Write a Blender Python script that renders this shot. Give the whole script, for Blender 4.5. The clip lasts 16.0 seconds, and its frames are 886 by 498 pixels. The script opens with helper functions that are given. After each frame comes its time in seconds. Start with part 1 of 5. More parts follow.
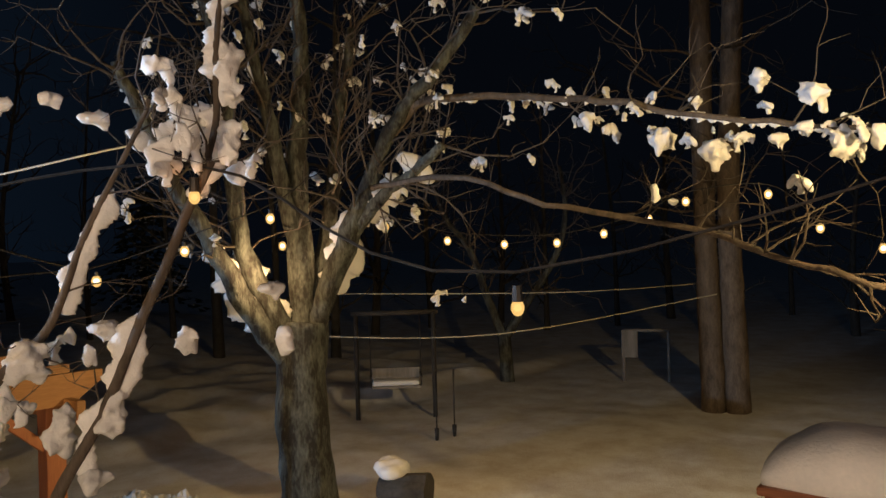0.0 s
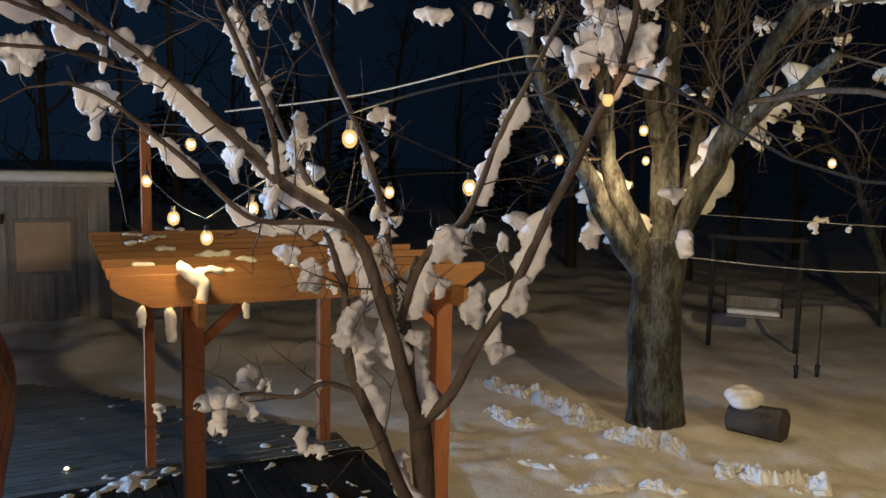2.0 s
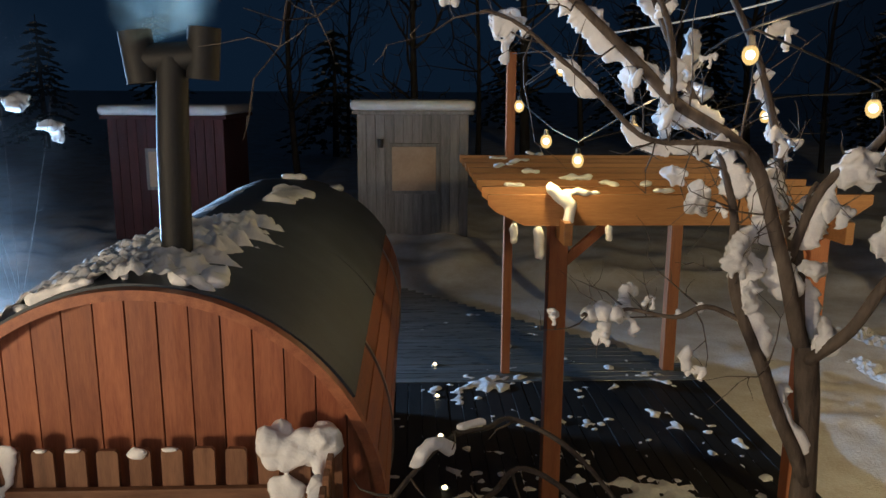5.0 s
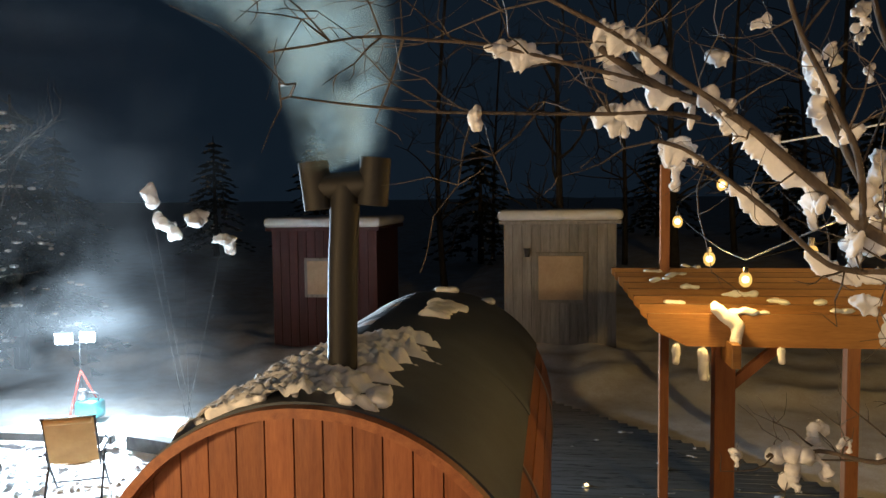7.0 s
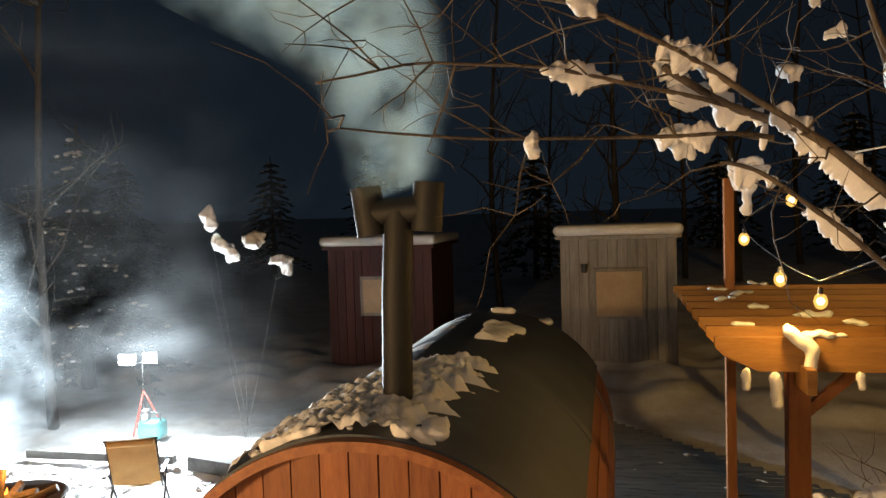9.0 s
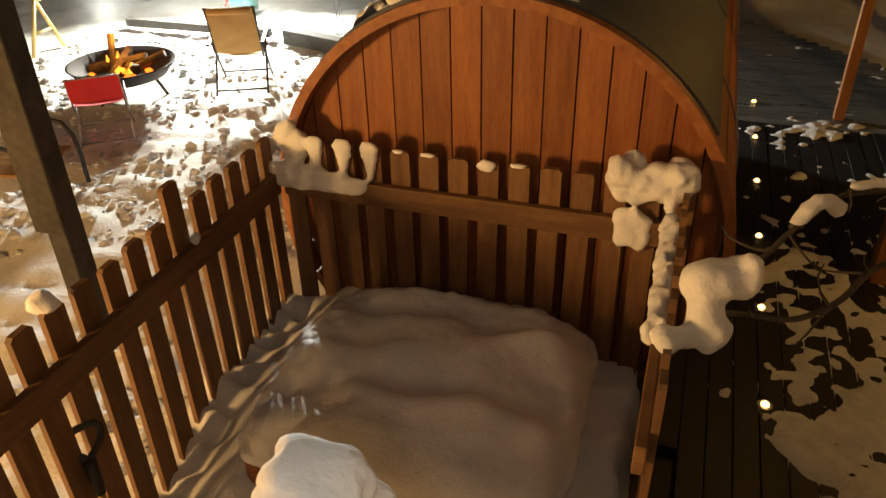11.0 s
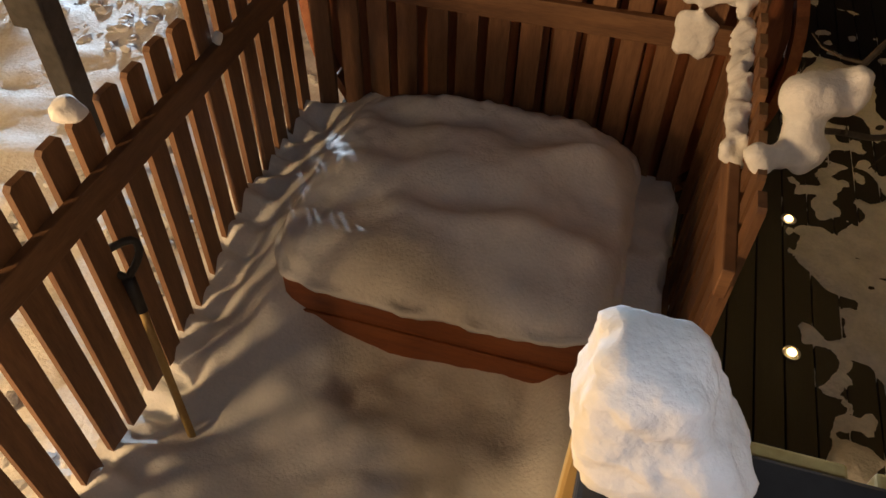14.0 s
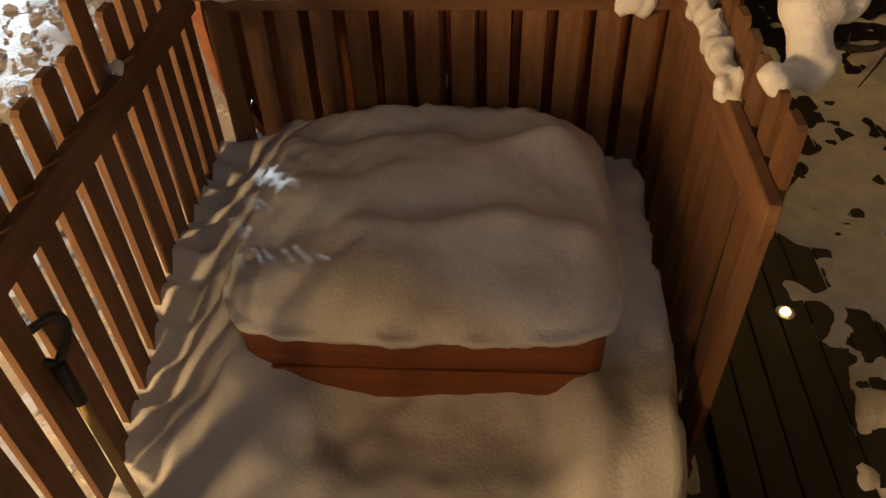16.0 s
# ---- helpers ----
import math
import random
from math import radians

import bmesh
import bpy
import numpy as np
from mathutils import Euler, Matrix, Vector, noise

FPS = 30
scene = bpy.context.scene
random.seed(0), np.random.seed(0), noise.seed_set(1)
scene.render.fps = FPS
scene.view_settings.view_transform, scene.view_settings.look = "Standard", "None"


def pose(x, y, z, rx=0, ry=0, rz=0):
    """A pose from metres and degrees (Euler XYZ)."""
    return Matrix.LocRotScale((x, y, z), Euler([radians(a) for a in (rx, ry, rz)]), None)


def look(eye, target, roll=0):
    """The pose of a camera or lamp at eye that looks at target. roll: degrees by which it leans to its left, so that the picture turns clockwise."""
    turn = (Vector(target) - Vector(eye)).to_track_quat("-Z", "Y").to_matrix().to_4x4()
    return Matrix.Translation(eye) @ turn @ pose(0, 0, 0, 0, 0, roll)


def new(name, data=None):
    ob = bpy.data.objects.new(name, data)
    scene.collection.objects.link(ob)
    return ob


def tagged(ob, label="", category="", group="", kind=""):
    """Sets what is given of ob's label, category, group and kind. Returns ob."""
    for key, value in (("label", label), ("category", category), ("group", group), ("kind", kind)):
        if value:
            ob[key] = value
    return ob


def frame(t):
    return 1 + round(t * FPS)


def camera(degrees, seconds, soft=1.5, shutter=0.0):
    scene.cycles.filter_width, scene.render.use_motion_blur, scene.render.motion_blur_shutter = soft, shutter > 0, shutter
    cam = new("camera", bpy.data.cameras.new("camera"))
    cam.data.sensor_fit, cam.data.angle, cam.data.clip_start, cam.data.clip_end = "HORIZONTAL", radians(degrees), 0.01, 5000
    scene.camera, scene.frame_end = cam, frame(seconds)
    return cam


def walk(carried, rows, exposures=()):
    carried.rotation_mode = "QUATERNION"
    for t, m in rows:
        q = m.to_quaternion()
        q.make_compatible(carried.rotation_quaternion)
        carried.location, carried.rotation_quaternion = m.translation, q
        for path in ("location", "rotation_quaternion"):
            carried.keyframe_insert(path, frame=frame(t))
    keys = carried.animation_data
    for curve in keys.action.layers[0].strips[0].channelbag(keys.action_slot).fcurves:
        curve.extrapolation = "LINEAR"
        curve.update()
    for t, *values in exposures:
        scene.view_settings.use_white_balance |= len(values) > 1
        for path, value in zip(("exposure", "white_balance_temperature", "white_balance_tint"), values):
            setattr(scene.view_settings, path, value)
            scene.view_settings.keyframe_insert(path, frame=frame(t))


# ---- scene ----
cam = camera(59.8, 16.0)
METRES, EYE, TILT, LEAN, TURN = 2.25, 3.38, 0.0, 0.0, -52.3
ROWS = [
    (0.0, 0.0, 0.0, 0.0, -0.0, -0.02, 1.6),
    (0.5, -0.0283, -0.0071, -0.0001, 7.7, -0.62, 0.76),
    (1.0, -0.0415, -0.0201, -0.0059, 14.6, -1.9, -0.2),
    (1.5, -0.0567, -0.0382, -0.0144, 20.55, -3.81, -0.96),
    (2.0, -0.0659, -0.0537, -0.0206, 25.6, -6.08, -1.25),
    (2.5, -0.0704, -0.0655, -0.0255, 29.94, -8.17, -1.12),
    (3.0, -0.0798, -0.0757, -0.0306, 33.9, -9.76, -0.81),
    (3.5, -0.0935, -0.0877, -0.0331, 37.86, -10.85, -0.62),
    (4.0, -0.1029, -0.1044, -0.034, 41.97, -11.55, -0.46),
    (4.5, -0.112, -0.1212, -0.0357, 46.11, -11.89, -0.35),
    (5.0, -0.119, -0.137, -0.035, 50.11, -11.64, -0.26),
    (7.5, -0.1532, -0.1696, 0.0225, 61.49, -1.08, 0.98),
    (8.0, -0.1638, -0.1485, 0.0364, 61.64, 0.73, 1.67),
    (10.5, -0.2642, -0.2072, -0.0367, 70.37, -22.13, 2.06),
    (11.0, -0.3157, -0.2304, -0.069, 70.39, -32.06, 1.21),
    (11.5, -0.3925, -0.25, -0.0803, 71.53, -39.04, 0.89),
    (12.0, -0.432, -0.2802, -0.0928, 71.05, -43.4, 0.43),
    (12.5, -0.4475, -0.3181, -0.0972, 69.35, -44.73, -0.14),
    (13.0, -0.446, -0.3228, -0.0964, 68.68, -45.04, -0.55),
    (13.5, -0.431, -0.3309, -0.0901, 68.41, -45.24, -0.8),
    (14.0, -0.4427, -0.3448, -0.1111, 68.71, -46.53, -0.83),
    (14.5, -0.4759, -0.3534, -0.1313, 67.13, -48.22, 0.32),
    (15.0, -0.4852, -0.39, -0.1986, 60.69, -42.78, 2.71),
    (15.5, -0.5227, -0.4185, -0.2333, 55.06, -42.59, 0.11),
    (16.0, -0.5644, -0.4328, -0.2798, 55.71, -42.47, 1.7),
]
# the phone brightens, and shifts its white balance, as it pans from the bulbs to the floodlit snow
EXPOSURES = [(0.0, 0.45, 5000, 10), (1.2, 0.52, 4450, 8), (2.5, 0.48, 4550, 8), (5.0, 0.55, 4350, 6), (7.5, 0.68, 5800, 6), (8.2, 0.68, 6000, 8), (10.3, 0.58, 7500, 10), (11.0, 0.34, 8200, 10), (12.0, 0.26, 6500, 10), (13.5, 0.30, 5700, 10), (15.0, 0.30, 6100, 10), (16.0, 0.40, 6200, 10)]
walk(cam, [(t, pose(0, 0, EYE, TILT, LEAN, TURN) @ pose(METRES * x, METRES * y, METRES * z, 90 + pitch, roll, yaw)) for t, x, y, z, yaw, pitch, roll in ROWS], EXPOSURES)

# ---- light ----
world = bpy.data.worlds.new("night_sky")
scene.world = world
world.use_nodes = True
wbg = world.node_tree.nodes["Background"]
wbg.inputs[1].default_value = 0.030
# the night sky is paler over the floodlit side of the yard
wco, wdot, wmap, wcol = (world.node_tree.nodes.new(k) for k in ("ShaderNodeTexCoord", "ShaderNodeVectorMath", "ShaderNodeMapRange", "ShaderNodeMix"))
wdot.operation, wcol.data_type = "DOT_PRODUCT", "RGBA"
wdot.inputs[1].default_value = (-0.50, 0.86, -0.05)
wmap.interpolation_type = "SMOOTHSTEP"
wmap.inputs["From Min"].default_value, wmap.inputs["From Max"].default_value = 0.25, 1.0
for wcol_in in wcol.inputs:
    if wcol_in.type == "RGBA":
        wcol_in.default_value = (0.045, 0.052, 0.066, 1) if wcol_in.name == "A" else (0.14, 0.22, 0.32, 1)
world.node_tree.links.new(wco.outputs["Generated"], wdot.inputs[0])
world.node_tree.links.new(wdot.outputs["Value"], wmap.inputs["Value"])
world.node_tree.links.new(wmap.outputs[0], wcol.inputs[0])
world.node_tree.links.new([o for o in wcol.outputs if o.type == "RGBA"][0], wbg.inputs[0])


def lamp(name, at, watts, colour, radius=0.06, spot=None):
    data = bpy.data.lights.new(name, "SPOT" if spot else "POINT")
    data.energy, data.color, data.shadow_soft_size = watts, colour, radius
    ob = new(name, data)
    if spot:
        target, angle, blend = spot
        data.spot_size, data.spot_blend = radians(angle), blend
        ob.matrix_world = look(at, target)
    else:
        ob.location = at
    return ob


WARM = (1.0, 0.66, 0.35)
AMBER = (1.0, 0.52, 0.16)
COOL = (0.86, 0.95, 1.0)
FLOOD = [(-8.36, 11.33, 1.19), (-8.05, 11.53, 1.19)]
for at in FLOOD:
    lamp("flood_light", (at[0] + 0.04, at[1] - 0.12, at[2]), 32, COOL, 0.09)
    lamp("flood_beam", (at[0] + 0.04, at[1] - 0.13, at[2]), 1800, COOL, 0.09, ((-6.0, 6.2, 0.8), 158, 0.85))
lamp("house_light", (-5.2, -1.0, 2.4), 640, (1.0, 0.60, 0.25), 0.34)
# unseen warm fill added behind the balcony to front-light the fruit tree's snow
lamp("tree_front_fill", (0.9, -1.75, 3.75), 44, (1.0, 0.54, 0.22), 0.10)
# unseen cool fill added to whiten the snow on the railing post
lamp("post_snow_fill", (-0.84, 0.16, 3.24), 9.5, (0.92, 0.97, 1.0), 0.04)
lamp("porch_light", (5.2, -1.5, 4.2), 980, (1.0, 0.58, 0.17), 0.10, ((9.5, 8.0, 0.0), 112, 0.5))
lamp("pergola_light", (0.53, 5.27, 2.92), 24, (1.0, 0.56, 0.14), 0.04)
lamp("tree_light", (6.25, 7.65, 3.15), 40, AMBER, 0.05)
lamp("tree_light", (7.66, 7.72, 3.30), 36, AMBER, 0.05)
lamp("fire_light", (-7.36, 7.6, 0.62), 16, (1.0, 0.42, 0.10), 0.12)

# ---- materials ----


def mat(name, a, b, rough=0.7, scale=6.0, fine=60.0, bump=0.25, stretch=(1, 1, 1), metal=0.0, rvar=0.15, sss=0.0, mix=0.5, dist=0.01):
    """Two colours mixed by a broad and a fine noise, with the same noises as relief."""
    m = bpy.data.materials.new(name)
    m.use_nodes = True
    nt = m.node_tree
    N, K = nt.nodes, nt.links
    bs = N["Principled BSDF"]
    co = N.new("ShaderNodeTexCoord")
    mp = N.new("ShaderNodeMapping")
    mp.inputs["Scale"].default_value = stretch
    info = N.new("ShaderNodeObjectInfo")
    add = N.new("ShaderNodeVectorMath")
    add.operation = "MULTIPLY_ADD"
    comb = N.new("ShaderNodeCombineXYZ")
    for i in range(3):
        K.new(info.outputs["Random"], comb.inputs[i])
    add.inputs[1].default_value = (7.3, 9.1, 5.7)
    K.new(comb.outputs[0], add.inputs[0])
    K.new(co.outputs["Object"], add.inputs[2])
    K.new(add.outputs[0], mp.inputs[0])
    n1, n2 = N.new("ShaderNodeTexNoise"), N.new("ShaderNodeTexNoise")
    n1.inputs["Scale"].default_value, n2.inputs["Scale"].default_value = scale, fine
    n1.inputs["Detail"].default_value, n2.inputs["Detail"].default_value = 5, 4
    n1.inputs["Roughness"].default_value = 0.6
    for n in (n1, n2):
        K.new(mp.outputs[0], n.inputs["Vector"])
    s = N.new("ShaderNodeMath")
    s.operation = "MULTIPLY_ADD"
    s.inputs[1].default_value = 0.45
    K.new(n2.outputs["Fac"], s.inputs[0])
    K.new(n1.outputs["Fac"], s.inputs[2])
    ramp = N.new("ShaderNodeValToRGB")
    ramp.color_ramp.elements[0].position, ramp.color_ramp.elements[1].position = mix, mix + 0.42
    ramp.color_ramp.elements[0].color, ramp.color_ramp.elements[1].color = (*a, 1), (*b, 1)
    K.new(s.outputs[0], ramp.inputs[0])
    vary = N.new("ShaderNodeHueSaturation")
    vm = N.new("ShaderNodeMapRange")
    vm.inputs["To Min"].default_value, vm.inputs["To Max"].default_value = 0.82, 1.16
    K.new(info.outputs["Random"], vm.inputs["Value"])
    K.new(vm.outputs[0], vary.inputs["Value"])
    K.new(ramp.outputs[0], vary.inputs["Color"])
    K.new(vary.outputs[0], bs.inputs["Base Color"])
    rr = N.new("ShaderNodeMapRange")
    rr.inputs["To Min"].default_value, rr.inputs["To Max"].default_value = max(0.03, rough - rvar), min(1, rough + rvar)
    K.new(n1.outputs["Fac"], rr.inputs["Value"])
    K.new(rr.outputs[0], bs.inputs["Roughness"])
    bs.inputs["Metallic"].default_value = metal
    if sss:
        bs.inputs["Subsurface Weight"].default_value = sss
        bs.inputs["Subsurface Radius"].default_value = (0.03, 0.035, 0.04)
        bs.inputs["Subsurface Scale"].default_value = 0.5
    bp = N.new("ShaderNodeBump")
    bp.inputs["Strength"].default_value, bp.inputs["Distance"].default_value = bump, dist
    K.new(s.outputs[0], bp.inputs["Height"])
    K.new(bp.outputs[0], bs.inputs["Normal"])
    return m


def glow(name, colour, strength):
    m = bpy.data.materials.new(name)
    m.use_nodes = True
    nt = m.node_tree
    nt.nodes.remove(nt.nodes["Principled BSDF"])
    e = nt.nodes.new("ShaderNodeEmission")
    e.inputs[0].default_value, e.inputs[1].default_value = (*colour, 1), strength
    nt.links.new(e.outputs[0], nt.nodes["Material Output"].inputs[0])
    return m


SNOW = mat("snow", (0.76, 0.78, 0.80), (0.90, 0.90, 0.90), 0.75, 5.0, 70.0, 0.6, sss=0.0, dist=0.012)
SNOW_ROUGH = mat("trodden_snow", (0.66, 0.68, 0.70), (0.88, 0.88, 0.88), 0.8, 7.0, 45.0, 0.7, dist=0.03)
CEDAR = mat("red_cedar", (0.20, 0.060, 0.022), (0.35, 0.13, 0.046), 0.55, 2.2, 16.0, 0.25, (9, 9, 1), dist=0.003)
CEDAR_X = mat("stave_cedar", (0.20, 0.065, 0.025), (0.36, 0.14, 0.05), 0.5, 2.2, 16.0, 0.25, (9, 1, 9), dist=0.003)
FENCE = mat("fence_wood", (0.12, 0.056, 0.025), (0.235, 0.122, 0.056), 0.62, 2.5, 18.0, 0.35, (9, 9, 1), dist=0.003)
RAILW = mat("rail_wood", (0.12, 0.056, 0.025), (0.22, 0.115, 0.052), 0.62, 2.5, 18.0, 0.35, (1.2, 1.2, 9), dist=0.003)
PINE = mat("pergola_pine", (0.23, 0.108, 0.026), (0.36, 0.186, 0.052), 0.5, 2.0, 15.0, 0.25, (1, 9, 9), dist=0.003)
POST = mat("pergola_post_pine", (0.24, 0.085, 0.028), (0.37, 0.15, 0.048), 0.5, 2.0, 15.0, 0.25, (9, 9, 1), dist=0.003)
YELLOW = mat("pale_yellow_pine", (0.36, 0.24, 0.075), (0.50, 0.36, 0.13), 0.55, 2.0, 15.0, 0.25, (9, 9, 1), dist=0.003)
# near boards: wet wood, with the deck's shade put into the black
DECK_SHADE = mat("wet_shaded_deck_board", (0.004, 0.0045, 0.005), (0.015, 0.015, 0.015), 0.55, 2.5, 20.0, 0.45, (9, 1, 5), rvar=0.15, dist=0.004)
# far boards of the same wood: floodlight's bluish sheen put into the colour
DECK_X_LIT = mat("wet_floodlit_deck_board_across", (0.065, 0.078, 0.085), (0.19, 0.21, 0.22), 0.32, 2.5, 20.0, 0.45, (1, 9, 5), rvar=0.22, dist=0.004)
FELT = mat("roofing_felt", (0.052, 0.063, 0.078), (0.106, 0.123, 0.146), 0.66, 2.4, 130.0, 0.8, dist=0.004)
# trodden snow, mottled from tan to white
SNOW_TROD = mat("tan_trodden_snow", (0.60, 0.55, 0.47), (0.88, 0.88, 0.87), 0.8, 1.7, 40.0, 0.7, dist=0.03, mix=0.44)
BARK = mat("bark", (0.05, 0.038, 0.028), (0.15, 0.12, 0.09), 0.85, 9.0, 40.0, 0.9, (1, 1, 0.35), dist=0.02)
LICHEN = mat("lichened_bark", (0.022, 0.021, 0.018), (0.17, 0.19, 0.175), 0.9, 5.0, 24.0, 1.0, (1.4, 1.4, 0.5), dist=0.04, mix=0.62)
TWIG = mat("twig_bark", (0.040, 0.032, 0.025), (0.105, 0.086, 0.066), 0.7, 12.0, 60.0, 0.4)
GREYWOOD = mat("weathered_grey_boards", (0.17, 0.16, 0.145), (0.33, 0.31, 0.28), 0.8, 1.6, 12.0, 0.4, (7, 7, 0.7), dist=0.004)
DARKRED = mat("dark_red_boards", (0.050, 0.017, 0.018), (0.090, 0.030, 0.028), 0.75, 1.6, 12.0, 0.4, (7, 7, 0.7), dist=0.004)
FLUE = mat("black_flue_steel", (0.007, 0.008, 0.009), (0.017, 0.018, 0.019), 0.62, 3.0, 40.0, 0.15, metal=0.1)
STEEL = mat("dull_steel", (0.30, 0.30, 0.31), (0.48, 0.48, 0.48), 0.35, 5.0, 60.0, 0.1, metal=0.9)
IRON = mat("rusty_iron", (0.016, 0.014, 0.013), (0.045, 0.032, 0.024), 0.7, 6.0, 50.0, 0.4, metal=0.5)
BLACK = mat("black_plastic", (0.012, 0.012, 0.013), (0.030, 0.030, 0.031), 0.5, 5.0, 50.0, 0.1)
CANVAS = mat("ochre_canvas", (0.45, 0.26, 0.09), (0.62, 0.40, 0.16), 0.85, 4.0, 120.0, 0.2)
REDCLOTH = mat("red_canvas", (0.50, 0.015, 0.025), (0.68, 0.035, 0.045), 0.8, 4.0, 120.0, 0.2)
REDPAINT = mat("red_paint", (0.60, 0.05, 0.025), (0.74, 0.09, 0.04), 0.4, 4.0, 50.0, 0.05)
TEAL = mat("teal_plastic", (0.02, 0.16, 0.17), (0.04, 0.26, 0.26), 0.45, 4.0, 50.0, 0.05)
TUBSKIN = mat("brown_tub_skirt", (0.16, 0.045, 0.015), (0.28, 0.095, 0.030), 0.6, 2.2, 25.0, 0.2, (1, 3, 8), dist=0.003)
SHUTTER = mat("tan_window_board", (0.46, 0.33, 0.20), (0.60, 0.45, 0.29), 0.7, 2.0, 20.0, 0.1)
HOUSE = mat("house_boarding", (0.075, 0.052, 0.040), (0.125, 0.090, 0.070), 0.8, 1.0, 14.0, 0.3, (1, 1, 9))
NEEDLES = mat("dark_needles", (0.010, 0.018, 0.012), (0.030, 0.042, 0.026), 0.8, 3.0, 30.0, 0.3)
FARBARK = mat("far_bark", (0.03, 0.028, 0.026), (0.075, 0.07, 0.062), 0.9, 4.0, 20.0, 0.5)
ASH = mat("charred_log", (0.018, 0.014, 0.011), (0.16, 0.11, 0.06), 0.9, 8.0, 40.0, 0.8)
WIRE = mat("dark_cable", (0.012, 0.012, 0.012), (0.03, 0.03, 0.03), 0.5, 9.0, 50.0, 0.1)
ROPE = mat("pale_line", (0.45, 0.42, 0.30), (0.62, 0.58, 0.44), 0.7, 9.0, 50.0, 0.1)


def halo(name, colour, strength, share):
    """Bulb envelope, partly see-through; its faint emission stands in for the glow halo."""
    m = glow(name, colour, strength)
    nt = m.node_tree
    e = nt.nodes["Emission"]
    tr, mx = nt.nodes.new("ShaderNodeBsdfTransparent"), nt.nodes.new("ShaderNodeMixShader")
    mx.inputs[0].default_value = share
    nt.links.new(tr.outputs[0], mx.inputs[1])
    nt.links.new(e.outputs[0], mx.inputs[2])
    nt.links.new(mx.outputs[0], nt.nodes["Material Output"].inputs[0])
    return m


HALO = halo("bulb_halo", (1.0, 0.50, 0.10), 1.3, 0.42)
BULB = glow("lit_bulb", (1.0, 0.66, 0.27), 6)
DECKBULB = glow("deck_light_lens", (1.0, 0.62, 0.22), 5)
BULB_FAR = glow("lit_bulb_far", (1.0, 0.70, 0.34), 5)
BULB_ORANGE = glow("lit_bulb_amber", (1.0, 0.36, 0.08), 1.3)
FLOODGLOW = glow("flood_face", (0.93, 0.98, 1.0), 60)
FLAME = glow("flame", (1.0, 0.30, 0.04), 3)
EMBER = glow("ember", (1.0, 0.16, 0.02), 3)

# ---- building helpers ----
R = random.Random(7)


def part(name, bm, material, parent=None, label="", smooth=False):
    me = bpy.data.meshes.new(name)
    bm.normal_update()
    bm.to_mesh(me)
    bm.free()
    me.materials.append(material)
    if smooth:
        me.polygons.foreach_set("use_smooth", [True] * len(me.polygons))
    ob = new(name, me)
    if parent:
        ob.parent = parent
    if label:
        ob["label"] = label
    return ob


def share(name, mesh, parent, m):
    ob = new(name, mesh)
    ob.parent = parent
    ob.matrix_basis = m
    return ob


def thing(name, at, label, category, group="", kind=""):
    ob = new(name)
    ob.empty_display_size = 0.1
    ob.location = at
    return tagged(ob, label, category, group, kind)


def box(bm, lo, hi, bevel=0.0, m=None):
    g = bmesh.ops.create_cube(bm, size=1.0)
    vs = g["verts"]
    c = [(a + b) / 2 for a, b in zip(lo, hi)]
    s = [b - a for a, b in zip(lo, hi)]
    for v in vs:
        v.co = Vector([v.co[i] * s[i] + c[i] for i in range(3)])
    if bevel:
        es = list({e for v in vs for e in v.link_edges})
        r = bmesh.ops.bevel(bm, geom=es, offset=bevel, segments=2, affect="EDGES", profile=0.5)
        vs = [v for v in r["verts"]]
    if m:
        bmesh.ops.transform(bm, matrix=m, verts=list({v for v in vs}))
    return vs


def boxed(lo, hi, bevel=0.0):
    bm = bmesh.new()
    box(bm, lo, hi, bevel)
    return bm


def tube(bm, pts, radii, n=8, cap=True, lump=0.0, seed=0.0):
    """A tapered tube along a line of points."""
    pts = [Vector(p) for p in pts]
    rings, up = [], Vector((0.13, 0.31, 0.94))
    for i, p in enumerate(pts):
        d = (pts[min(i + 1, len(pts) - 1)] - pts[max(i - 1, 0)]).normalized()
        a = d.cross(up)
        if a.length < 0.05:
            a = d.cross(Vector((1, 0, 0)))
        a.normalize()
        b = d.cross(a)
        r = radii[i] if hasattr(radii, "__len__") else radii
        ring = []
        for k in range(n):
            q = 2 * math.pi * k / n
            w = a * math.cos(q) + b * math.sin(q)
            rr = r * (1 + lump * noise.noise(p * 2.3 + w * 1.7 + Vector((seed, 0, 0)))) if lump else r
            ring.append(bm.verts.new(p + w * rr))
        rings.append(ring)
    for r0, r1 in zip(rings, rings[1:]):
        for k in range(n):
            bm.faces.new((r0[k], r0[(k + 1) % n], r1[(k + 1) % n], r1[k]))
    if cap:
        bm.faces.new(rings[0][::-1])
        bm.faces.new(rings[-1])
    return rings


def smooth_line(pts, per=4):
    """A curve through the points."""
    pts = [Vector(p) for p in pts]
    out = []
    for i in range(len(pts) - 1):
        p0, p1, p2, p3 = pts[max(i - 1, 0)], pts[i], pts[i + 1], pts[min(i + 2, len(pts) - 1)]
        for k in range(per):
            t = k / per
            out.append(0.5 * ((2 * p1) + (p2 - p0) * t + (2 * p0 - 5 * p1 + 4 * p2 - p3) * t * t + (3 * p1 - p0 - 3 * p2 + p3) * t ** 3))
    out.append(pts[-1])
    return out


def tubed(pts, radii, n=8):
    bm = bmesh.new()
    tube(bm, pts, radii, n)
    return bm


def disc_box(bm, c, r, h, n=16):
    tube(bm, [Vector(c), Vector(c) + Vector((0, 0, h))], r, n)


